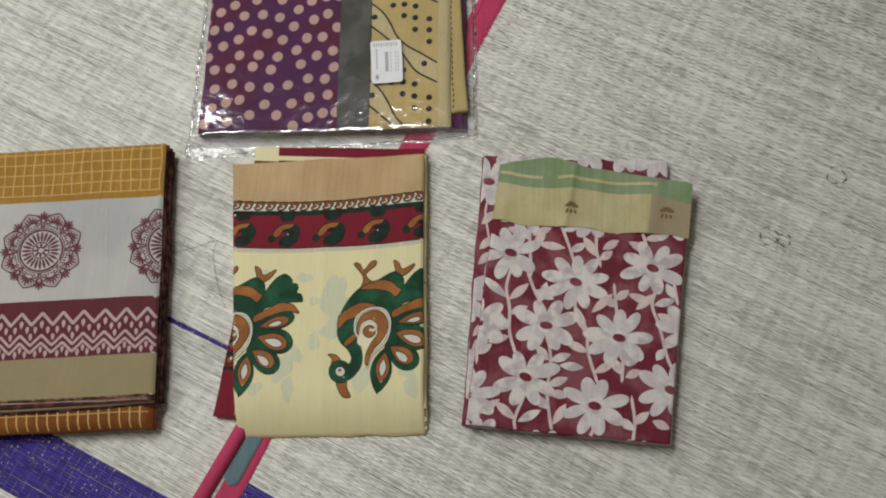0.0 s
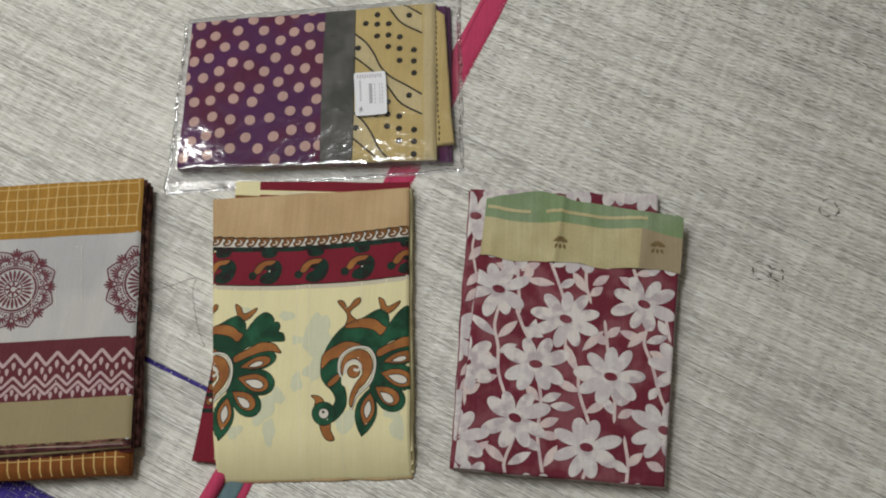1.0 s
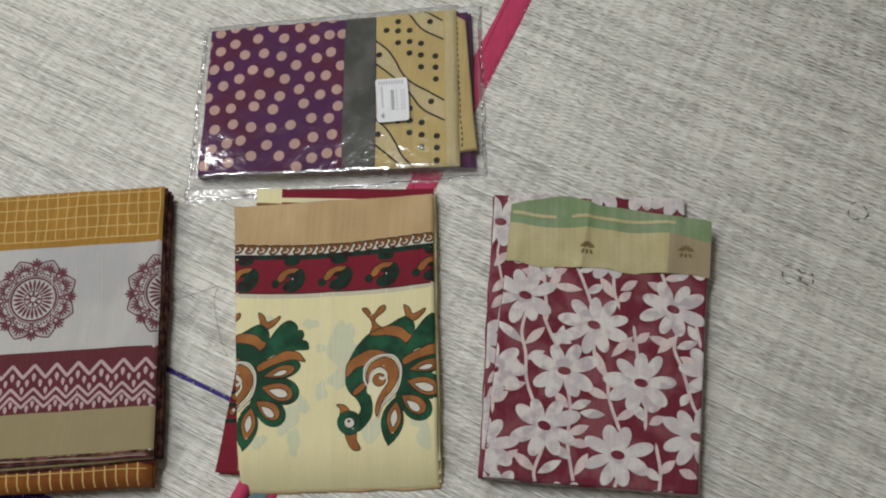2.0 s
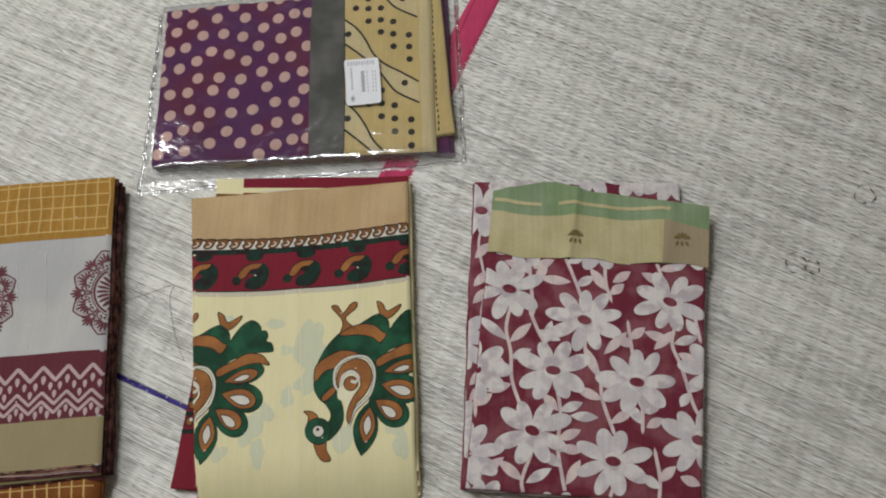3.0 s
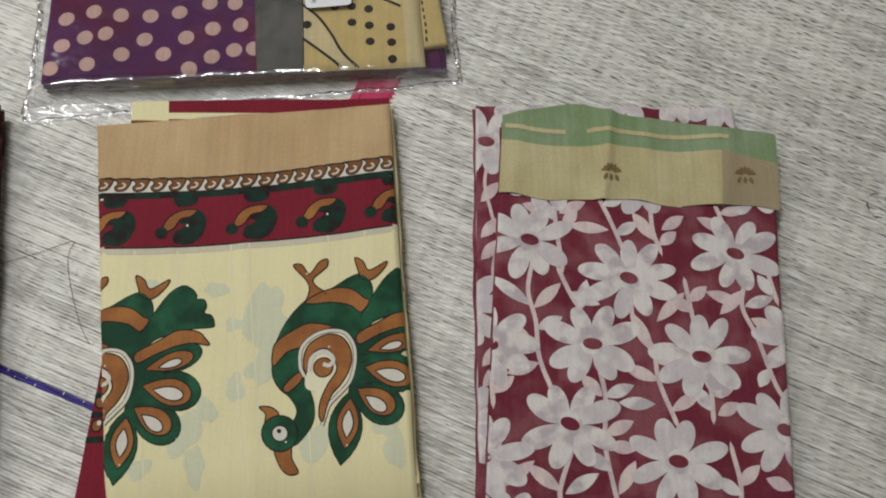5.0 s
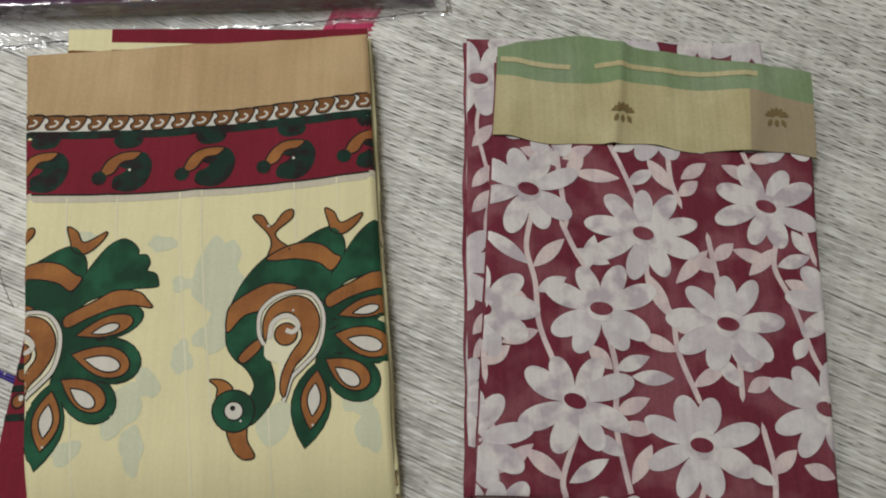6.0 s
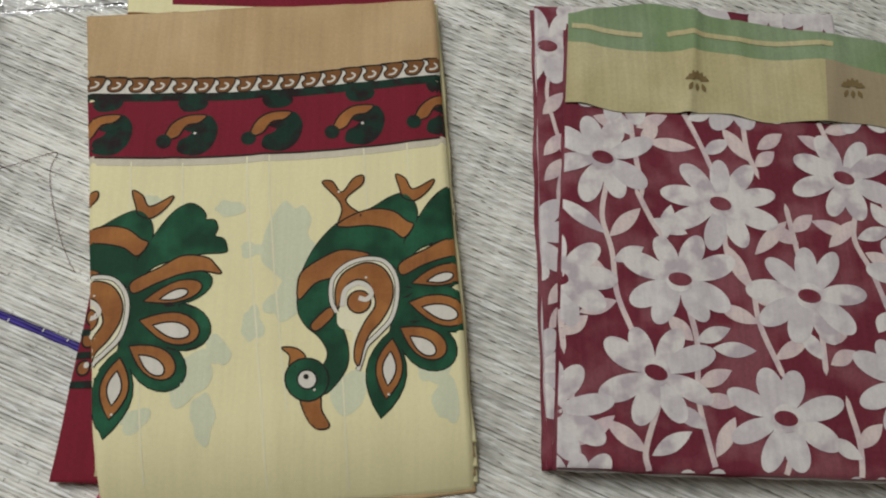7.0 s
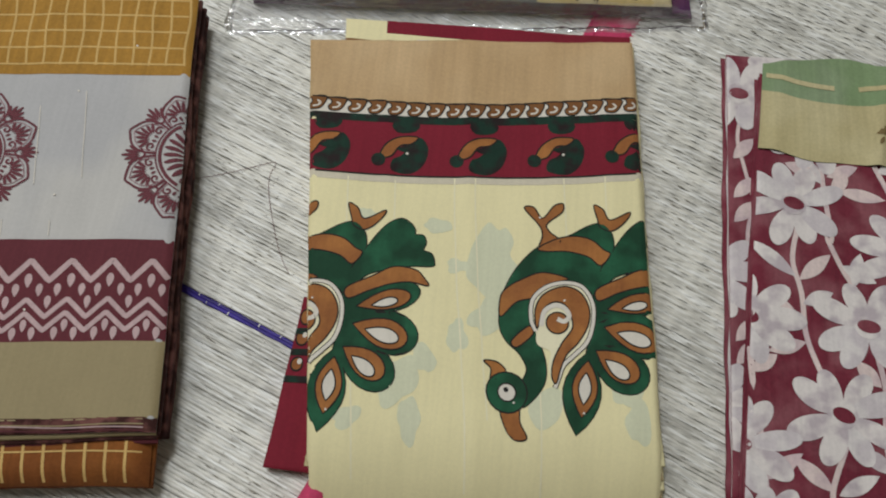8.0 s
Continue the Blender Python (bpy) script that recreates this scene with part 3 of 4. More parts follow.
INK_STAIN = plaster("stain_dark", (0.13, 0.11, 0.09))
ring_mark(0.6022, 0.5842, 0.0125, 3)
ring_mark(0.5066, 0.4904, 0.0125, 8)
ring_mark(0.5266, 0.4859, 0.009, 5)


def slivers():
    """Dark split ends and gaps that lie along the straws."""
    rng = np.random.default_rng(12)
    verts, faces = [], []
    for _ in range(230):
        a, c = rng.uniform(A0, A1), rng.uniform(C0, C1)
        if -0.255 < a < -0.2:
            continue
        ln, w = rng.uniform(0.003, 0.016) * rng.choice((1, 1, 2)), rng.uniform(0.0002, 0.0006)
        b, z = len(verts), 0.0023
        verts += [on_mat(a - ln, c + 0.0004, z), on_mat(a, c - w, z), on_mat(a + ln, c - 0.0003, z), on_mat(a, c + w, z)]
        faces.append((b, b + 1, b + 2, b + 3))
    for (x0, y0), (x1, y1), w in (((-0.3404, 0.4438), (-0.2989, 0.4264), 0.0005), ((0.1325, 0.6267), (0.1549, 0.6154), 0.0006), ((-0.5405, 0.7366), (-0.5061, 0.7196), 0.0006)):
        b, q, r = len(verts), Vector((x0, y0)), Vector((x1, y1))
        verts += [(q.x, q.y, 0.0023), (*((q + r) / 2 + ACROSS * w), 0.0023), (r.x, r.y, 0.0023), (*((q + r) / 2 - ACROSS * w), 0.0023)]
        faces.append((b, b + 3, b + 2, b + 1))
    tagged(mesh_part("sliver", verts, faces, [INK_STAIN], mat, smooth=False), "dark splits in the straw", kind="stuff")


slivers()

# ---- cream saree with peacocks ----
GROUP = "folded sarees on the mat"
cream = thing("folded_saree", (-0.1, 0.36, 0.0015), "folded cream silk saree printed with green peacocks, tan border", "saree", GROUP)
CS = Sheet(((-0.2605, 0.5560), (0.0180, 0.5840), (0.0489, 0.1884), (-0.2045, 0.1679)), 257.0, 378.0, 0.0015, 0.0295, cream.location, 2.0)
CS.roll = 0.026
CS.creases = [(118, 0.02, 0.0013, 6), (62, -0.01, 0.0007, 5), (190, 0.0, 0.0008, 7), (146, 0.015, -0.0006, 9), (236, -0.02, 0.0008, 8)]
top_sheet("top_sheet", CS, CREAM, cream)
for i in range(6):
    z = 0.0015 + i * 0.0033
    fold("fold", CS, z, z + 0.0034, ((1.0, 3.0, (0, -6, -11, -16, -23, -32)[i], 0.5) if i % 2 else (0.0, 1.2, (0, -6, -11, -16, -23, -32)[i], -1.5)), i + 3, CREAM if i % 2 else TAN, cream)


def tan_low(u):
    return 315.4 + 0.00047 * (u - 128) ** 2


def green_low(u):
    return 296.4 + 0.00034 * (u - 128) ** 2


p = Print(CS)
p.band(0, 257, tan_low, lambda u: 378, TAN)
p.line([(u, tan_low(u)) for u in np.linspace(0, 257, 60)], 0.5, INK, 3)
p.build("tan_border", cream, "tan woven border")
p = Print(CS)
p.band(0, 257, lambda u: green_low(u) + 6, tan_low, CHALK)
p.band(0, 257, lambda u: green_low(u) - 0.5, lambda u: green_low(u) + 6.5, DEEP, 1)
for k in range(17):
    u = 4 + k * 15.4
    v = tan_low(u)
    p.edged(curve_round([(u - 6, v), (u + 9.2, v), (u + 8.6, v - 6), (u + 4, v - 12), (u - 3, v - 12.2), (u - 4.5, v - 8), (u - 2, v - 5.5), (u - 2.5, v - 2)], 3), BARK, 2, 0.5)
    p.line(curve_open([(u - 1.5, v - 9.8), (u + 2.5, v - 9.2), (u + 4.6, v - 6.4), (u + 2.2, v - 4.4)]), 0.75, CHALK, 5)
p.build("wave_border", cream, "row of brown curls on white")
p = Print(CS)
p.band(0, 257, lambda u: green_low(u) - 46.5, green_low, WINE)
p.line([(u, green_low(u) - 46.8) for u in np.linspace(0, 257, 60)], 0.7, INK, 2)
for k in range(5):
    u, v = 14.8 + k * 60.4, green_low(14.8 + k * 60.4) - 26
    p.fill(curve_round([(u - 10, v + 26), (u + 10, v + 26), (u + 7, v + 18), (u - 7, v + 17)], 3), DEEP, 1)
    p.fill(curve_round([(u - 12, v - 16), (u + 2, v - 19), (u + 13, v - 11), (u + 17, v + 3), (u + 11, v + 13), (u + 4, v + 6), (u - 4, v - 3), (u - 11, v - 7)]), DEEP, 1)
    p.fill(curve_round([(u - 21, v - 5), (u - 16, v + 6), (u - 5, v + 13), (u + 9, v + 13), (u + 4, v + 7), (u - 5, v + 5), (u - 12, v - 4)]), RUST, 2)
    p.line(curve_round([(u - 21, v - 5), (u - 16, v + 6), (u - 5, v + 13), (u + 9, v + 13), (u + 4, v + 7), (u - 5, v + 5), (u - 12, v - 4)]), 0.6, INK, 3, closed=True)
    p.fill(curve_round([(u - 7, v + 2), (u + 1, v + 6), (u + 9, v + 5), (u + 3, v - 1)]), DEEP, 3)
    p.fill(circle(u - 22, v - 7, 5.5), DEEP, 3)
    if k in (1, 3):
        p.fill(circle(u + 0.5, v - 1.5, 1.1, 8), CHALK, 5)
p.build("red_border", cream, "wine red band with dark green paisley birds")


def peacock(sh, dx, dy=0.0, ghost=None):
    """A printed peacock, head down, in layers: body, bands, scroll, tail, feathers, legs and head."""
    p = Print(sh, lift=0.00012 if ghost else 0.00022)

    def m(pts):
        return [(x + dx, y + dy) for x, y in pts] if not ghost else [(dx - x, y + dy) for x, y in pts]

    def ink(pts, col, layer, half=0.55, smooth=True):
        pts = curve_round(m(pts)) if smooth else [Vector(q) for q in m(pts)]
        if ghost:
            return p.fill(pts, ghost, 0)
        if col is GREEN and layer < 4:
            p.line(pts, half + 0.25, INK, 0, closed=True)
            return p.fill(pts, col, 1)
        return p.edged(pts, col, layer, half)

    ink([(172, 193), (184, 198), (196, 203), (211, 211), (222, 213), (229, 205), (230, 194), (225, 184), (219, 177), (216, 158), (206, 160), (194, 163), (180, 160), (171, 150), (167, 139), (168, 127), (171, 117), (174, 104), (173, 91), (166, 80), (155, 72), (152, 84), (159, 95), (160, 102), (155, 112), (147, 120), (142, 130), (142, 142), (145, 156), (156, 176)], GREEN, 0)
    ink([(211, 157), (216, 170), (226, 186), (242, 207), (255, 216), (263, 213), (267, 207), (267, 203), (273, 202), (275, 196), (273, 190), (279, 187), (281, 180), (279, 177), (263, 177), (249, 175), (230, 170), (217, 158)], GREEN, 0)
    ink([(210, 152), (225, 157), (243, 154), (246, 140), (243, 122), (230, 106), (220, 96), (205, 105), (208, 125)], GREEN, 0) if not ghost else None
    ink([(215, 160), (234, 169), (251, 176.5), (267, 174), (273, 168), (276.5, 161), (262, 164), (247, 162), (231, 157), (216, 151)], RUST, 2)
    for (a, b, half), (c, d, half2), (e, f, half3) in (
        (((214, 143), (270, 158), 11), ((222, 144.5), (263, 153.5), 7.5), ((233, 145), (253, 149.5), 3.4)),
        (((213, 133), (267, 120), 16), ((219, 131), (259.5, 119.5), 11), ((228, 127), (253, 120), 5.5)),
        (((206, 116), (248, 88), 16), ((212, 113.5), (242, 93), 10.5), ((218.5, 107), (235, 93.5), 5.2)),
    ):
        ink(drop(a, b, half), GREEN, 1, smooth=False)
        if not ghost:
            ink(drop(c, d, half2), RUST, 4, smooth=False)
            ink(drop(e, f, half3), CHALK, 6, smooth=False)
    ink(leaf((206, 112), (193.5, 53), 14), GREEN, 3, smooth=False)
    if not ghost:
        ink(leaf((206, 106), (198, 65), 9.5), RUST, 5, smooth=False)
        ink(leaf((204, 97), (200, 74), 4.8), CHALK, 7, smooth=False)
        ink([(172, 192), (183, 199), (199, 203), (213, 200), (222, 192), (227, 188), (219, 179), (210, 186), (195, 190), (179, 190)], RUST, 3)
        ink([(146, 159), (161, 168), (176, 173), (194, 168), (180, 164), (170, 154), (155, 150), (143, 139), (142, 148)], RUST, 3)
        ink([(150, 121), (163, 132), (166, 126), (154, 116)], RUST, 3)
        arch = [(168, 128), (165, 137), (167, 152), (178, 162), (192, 165), (204, 162), (211, 150), (211, 135), (206, 120), (196, 110), (187, 102), (183, 93), (180, 86)]
        p.fill(curve_round(m(arch + [(176, 100), (178, 112), (171, 116), (168, 120)])), CREAM_LITE, 4)
        p.line(curve_open(m(arch)), 1.9, INK, 5)
        p.line(curve_open(m(arch)), 1.3, CHALK, 6)
        ink([(169, 130), (168, 143), (173, 154), (182, 160), (193, 162), (203, 157), (208.5, 145), (207, 132), (199, 119), (190, 110), (185, 100), (181, 89), (178, 94), (180, 106), (187, 119), (195, 130), (194, 140), (190, 148), (182, 150), (174, 144)], RUST, 6)
        ink(circle(184, 134, 8.2), RUST, 8, smooth=False)
        p.line(curve_open(m([(172, 132), (175, 143), (183, 147.5), (190, 145), (193, 139), (189, 135), (184, 137)])), 1.7, CHALK, 10)
    ink([(173, 191), (176, 203), (174, 212), (164, 226), (171, 227), (177, 218), (186, 228), (193, 230), (192, 223), (180, 213), (182, 206), (189, 198)], RUST, 1)
    ink([(217, 229), (224, 225), (229, 216), (245, 223), (241, 215), (230, 207), (221, 210), (219, 217)], RUST, 1)
    ink([(129, 106), (139, 105), (145, 98), (137, 92), (133, 92), (134, 100)], RUST, 2)
    ink([(139, 71), (152, 72), (153, 61), (158, 50), (149, 49), (142, 57)], RUST, 2)
    ink(circle(144.5, 82.5, 15), GREEN, 4, smooth=False)
    if not ghost:
        ink(circle(144.5, 82.5, 6.6), CHALK, 6, smooth=False)
        p.fill(circle(144.5, 82.5, 1.9, 10), INK, 8)
        for u, v in ((149, 75), (190, 151), (175, 218), (200, 68)):
            p.fill(circle(u + dx, v + dy, 0.9, 8), CHALK, 12)
        return p.build("peacock_print", cream, "green and rust brown peacock print")
    return p.build("show_through", cream, "faint print showing through from the layer below")


p = Print(CS, lift=0.00014)
p.band(0, 257, lambda u: green_low(u) - 53, lambda u: green_low(u) - 45.5, CREAM_GREY)
p.build("show_through", cream, "faint grey line of the band below")
for u, v0, v1 in ((30, 20, 250), (66, 120, 252), (112, 12, 256), (128, 60, 255), (168, 8, 120), (196, 200, 254), (228, 216, 252)):
    p = Print(CS, lift=0.00016)
    p.line([(u + 1.5 * math.sin(v / 40), v) for v in np.linspace(v0, v1, 40)], 0.55, CREAM_LITE)
    p.build("pulled_thread", cream)
peacock(CS, 0.5, -2.0)
peacock(CS, -186.5, -2.0)


def patch(u, v, wide, tall, seed, lean=0.0):
    """A soft-lobed outline, as of a feather or wing printed on the layer below."""
    out = []
    for t in np.linspace(0, 2 * math.pi, 26, endpoint=False):
        r = 0.9 + 0.09 * math.sin(3 * t + seed) + 0.35 * noise.noise((math.cos(t) * 1.3, math.sin(t) * 1.3, seed * 3.7))
        x, y = wide * r * math.cos(t), tall * r * math.sin(t)
        out.append((u + x + lean * y, v + y))
    return curve_round(out, 3)


for shape in (
    curve_round([(118, 168), (121, 186), (128, 200), (137, 211), (144, 205), (150, 207), (155, 196), (152, 184), (160, 170), (150, 158), (136, 150), (126, 158)]),
    patch(112, 176, 9, 7, 2), patch(134, 138, 13, 15, 4, 0.3), patch(66, 88, 15, 21, 1, 0.2), patch(73, 60, 10, 17, 6), patch(86, 104, 9, 12, 9, -0.3),
    patch(235, 88, 14, 20, 3, 0.2), patch(241, 60, 11, 16, 5), patch(98, 208, 11, 7, 7), patch(44, 214, 9, 12, 8), patch(222, 104, 8, 12, 11),
    curve_round([(160, 70), (176, 84), (186, 80), (182, 62), (168, 54)]), patch(110, 122, 8, 14, 10), patch(28, 62, 12, 9, 12, 0.5),
):
    p = Print(CS, lift=0.00012)
    p.fill(shape, CREAM_DARK)
    p.build("show_through", cream, "faint print showing through from below")

# upper and lower ends of the inner layers that stick out
CB = Sheet(((-0.2343, 0.5893), (0.0192, 0.5965), (0.0196, 0.5329), (-0.2291, 0.5396)), 238.0, 52.0, 0.004, 0.018, cream.location, 5.0, edge=2.0)
top_sheet("inner_fold", CB, CREAM, cream)
fold("inner_fold", CB, 0.009, 0.0175, (0, 0, 0, 0), 21, CREAM, cream)
p = Print(CB)
p.fill([(34, 51.5), (120, 51.8), (237.5, 51.8), (237.5, 12), (34, 2)], WINE, 0)
p.fill([(34, 38), (200, 37), (110, 31), (34, 31)], CREAM, 2)
p.fill([(0, 30), (34, 29), (34, 24), (0, 25)], BARK, 2)
p.fill([(10, 24), (120, 30), (230, 37), (230, 33), (120, 24), (10, 18)], BARK, 3)
p.line(curve_open([(60, 33), (100, 35), (150, 35), (170, 37), (215, 38)]), 0.6, CHALK, 4)
p.build("inner_border", cream, "wine red edge of an inner layer")
CL = Sheet(((-0.2327, 0.3268), (-0.2020, 0.3285), (-0.1892, 0.1928), (-0.2429, 0.1939)), 46.0, 128.0, 0.004, 0.013, cream.location, 7.0, edge=2.0)
top_sheet("side_fold", CL, WINE, cream, "wine red inner layer with small prints")
fold("side_fold", CL, 0.0025, 0.0125, (0, 0, 0, 0), 31, WINE, cream)
for v, r in ((112, 6), (96, 6), (76, 5)):
    p = Print(CL)
    p.edged(circle(8, v, r, 14), RUST, 1, 0.7)
    p.fill(circle(10, v + 2, 2.2, 10), CHALK, 4)
    p.build("side_curl", cream)
    p = Print(CL)
    p.fill([(0, v - 9), (24, v - 8), (24, v - 13), (0, v - 14)], DEEP, 2)
    p.build("side_stripe", cream)
p = Print(CL)
p.fill([(26, 4), (38, 4), (38, 12), (26, 12)], GOLD, 1)
p.build("side_tag", cream)


# ---- flower saree ----
flowery = thing("folded_saree", (0.23, 0.38, 0.0015), "folded maroon cotton saree with white daisies and green gold border", "saree", GROUP)
FB = Sheet(((0.1050, 0.5900), (0.3665, 0.5915), (0.3560, 0.2050), (0.0990, 0.2046)), 262.0, 375.0, 0.0015, 0.017, flowery.location, 11.0, edge=3.0)
top_sheet("under_sheet", FB, MAROON, flowery)
for i in range(3):
    fold("fold", FB, 0.0015 + 0.0041 * i, 0.0015 + 0.0041 * (i + 1), (0, 0, -1, 0) if i != 1 else (2.5, 1, 1, 0), 40 + i, (PETAL_GREY, MAROON, PETAL_GREY)[i], flowery)
FS = Sheet(((0.1290, 0.5645), (0.3950, 0.5510), (0.3670, 0.1945), (0.1025, 0.2030)), 258.0, 354.0, 0.017, 0.030, flowery.location, 13.0, edge=4.0, swell=0.0018)
FS.creases = [(96, 0.02, 0.001, 7), (206, 0.02, -0.0008, 6)]
top_sheet("top_sheet", FS, MAROON, flowery)
for i in range(3):
    fold("fold", FS, 0.0163 + 0.0029 * i, 0.0163 + 0.0029 * (i + 1), (0, 0, 0, 0) if i != 1 else (-2, 2, 1, 0), 50 + i, (MAROON, PETAL_GREY, MAROON)[i], flowery)


def daisy(p, u, v, seed, size=1.0):
    """Eight or nine long petals round a small oval eye, brushed on unevenly."""
    rng = random.Random(seed)
    n, a0 = rng.choice((8, 9, 9)), rng.uniform(-1.35, -1.1)
    for i in range(n):
        a = a0 + i * 6.283 / n + rng.uniform(-0.13, 0.13)
        ln, half = size * (rng.uniform(31, 36) + 8 * math.cos(a) ** 2), size * rng.uniform(6.9, 8.6)
        d = Vector((math.cos(a), math.sin(a)))
        bend = Vector((-d.y, d.x)) * rng.uniform(-3, 3)
        shape = drop((u, v), (u + ln * d.x, v + ln * d.y), half, 12)
        shape = [q + bend * ((q - Vector((u, v))).length / ln) ** 2 for q in shape]
        p.fill(shape, PETAL if rng.random() < 0.6 else PETAL_GREY, 4 + i % 3)
    p.fill(circle(u, v, 9.5 * size, 16), PETAL, 8)
    p.fill(circle(u, v, 8.6, 18, 5.4, rng.uniform(-0.4, -0.1)), MAROON, 9)


STEMS = [
    [(50, 282), (55, 242), (60, 212)], [(92, 282), (106, 251), (113, 234)], [(139, 280), (142, 250), (148, 233)], [(33, 210), (30, 184), (37, 158), (41, 125), (56, 92)],
    [(59, 203), (69, 183), (80, 166)], [(124, 185), (123, 166), (140, 138), (145, 109), (158, 76)], [(171, 196), (177, 163)], [(225, 204), (221, 178), (233, 151), (246, 110), (255, 94)],
    [(95, 113), (100, 88), (99, 47), (111, -1)], [(71, 46), (62, 15), (64, 1)], [(189, 117), (191, 80)], [(207, 49), (212, 25), (211, -2)], [(166, 25), (159, 1)], [(1, 108), (3, 87)], [(10, 47), (16, 7)],
    [(200, 282), (212, 250)], [(245, 220), (252, 190)],
]
LEAVES_A = [((33, 171), (4, 192)), ((35, 169), (54, 188)), ((102, 247), (73, 250)), ((108, 243), (124, 253)), ((144, 239), (128, 260)), ((148, 235), (160, 246)), ((77, 170), (81, 192)), ((140, 134), (125, 162)), ((145, 109), (121, 118)), ((142, 88), (118, 88)), ((155, 82), (175, 95)), ((221, 181), (196, 189)), ((223, 179), (244, 187))]
LEAVES_B = [((173, 181), (186, 193)), ((97, 92), (83, 106)), ((99, 92), (118, 101)), ((100, 51), (121, 50)), ((63, 13), (40, 29)), ((66, 11), (87, 24)), ((14, 15), (34, 32)), ((110, 11), (121, 33)), ((191, 82), (178, 100)), ((195, 79), (209, 88)), ((210, 21), (225, 35)), ((241, 122), (234, 109)), ((256, 19), (239, 26)), ((56, 262), (75, 272)), ((52, 255), (40, 272)), ((212, 252), (190, 262))]
FBOX = (0.6, 0.6, 257.4, 281.0)
for path in STEMS:
    p = Print(FS, FBOX)
    a, b, y, z = (Vector(q) for q in (path[0], path[1], path[-2], path[-1]))
    longer = [a + (a - b).normalized() * 9] + path + [z + (z - y).normalized() * 9]
    p.line(curve_open(longer), 2.0, STEM, 1, taper=5)
    p.build("stem_print", flowery)
LEAVES_C = [((48, 262), (28, 268)), ((96, 272), (112, 280)), ((178, 172), (160, 182)), ((228, 168), (246, 160)), ((238, 128), (254, 132)), ((102, 76), (82, 74)), ((98, 60), (118, 70)), ((38, 150), (56, 160)), ((41, 120), (20, 112)), ((190, 96), (206, 104)), ((213, 14), (196, 24)), ((140, 128), (160, 128)), ((34, 140), (14, 150)), ((104, 30), (86, 42)), ((60, 250), (70, 262)), ((170, 190), (150, 168)), ((250, 190), (240, 206)), ((2, 92), (16, 104)), ((224, 195), (206, 176)), ((68, 186), (88, 178)), ((150, 250), (166, 262)), ((205, 270), (226, 276))]
for k, (a, b) in enumerate(LEAVES_A + LEAVES_B + LEAVES_C):
    p = Print(FS, FBOX)
    d = Vector(b) - Vector(a)
    p.fill(leaf(a, Vector(b) + d * 0.3, 5.8), STEM if k % 3 else PETAL, 3)
    p.build("leaf_print", flowery)
for k, (u, v) in enumerate([(30, 234), (120, 202), (217.5, 231), (-2.5, 136), (87.5, 139), (183, 131), (271, 149), (69.5, 68.5), (160, 39.5), (253.5, 69), (-4.5, 39), (103, -30), (14, -24), (216, -34), (48, 303), (136, 300), (236, 304)]):
    p = Print(FS, FBOX)
    daisy(p, u, v, 100 + k, 1.09)
    p.build("daisy_print", flowery)
for k, (u, v) in enumerate([(10, 335), (-14, 168), (-10, 66), (205, 392), (252, 384), (150, 392), (60, 384), (105, 394)]):
    p = Print(FB)
    daisy(p, u, v, 70 + k, 1.1)
    p.build("under_daisy", flowery)
for v in (272, 236, 214, 116, 98, 16):
    p = Print(FB)
    p.fill(leaf((4, v), (22, v + 20), 6), STEM, 2)
    p.build("under_leaf", flowery)
p = Print(FB)
p.line(curve_open([(12, 318), (8, 290), (14, 262), (20, 235), (15, 205), (18, 176)]), 1.6, STEM, 1)
p.build("under_stem", flowery)


def border_top(u):
    return 361 + 15 * math.exp(-(((u - 74) / 36) ** 2)) - 9 * (u / 258) ** 6 + 1.6 * math.sin(u / 19) - 3 * math.exp(-((u / 14) ** 2))


def border_low(u):
    return 277 + 2.0 * math.cos(u * 0.058) + 0.9 * math.sin(u / 9)


def green_edge(u):
    return 331 + 1.6 * math.cos(u * 0.061 + 0.2) - 6 * max(0.0, (u - 214) / 44)


class Border(Sheet):
    """The loose green and gold end that lies over the top, softly wavy."""

    def up(self, u, v):
        far = max(0.0, (v - 276) / 100)
        z = FS.up(min(max(u, 6), 252), min(v, 346)) + 0.0016 + 0.003 * far + 0.0011 * (1 + math.sin(u / 17.0 + v * 0.02)) * far
        for cu, depth, wide in ((97, 0.0036, 5), (76, -0.0012, 9), (212, 0.0016, 6), (14, 0.0016, 7), (134, 0.0012, 8), (168, -0.0008, 10)):
            z += depth * math.exp(-(((u - cu - 0.06 * v + 18) / wide) ** 2))
        return z + 0.0006 + 0.0032 * max(0.0, 1 - abs(u - 206) / 22) * (1 if u < 206 else 0.8)


FG = Border(FS.c, 258.0, 354.0, 0.03, 0.0345, flowery.location, 13.0)


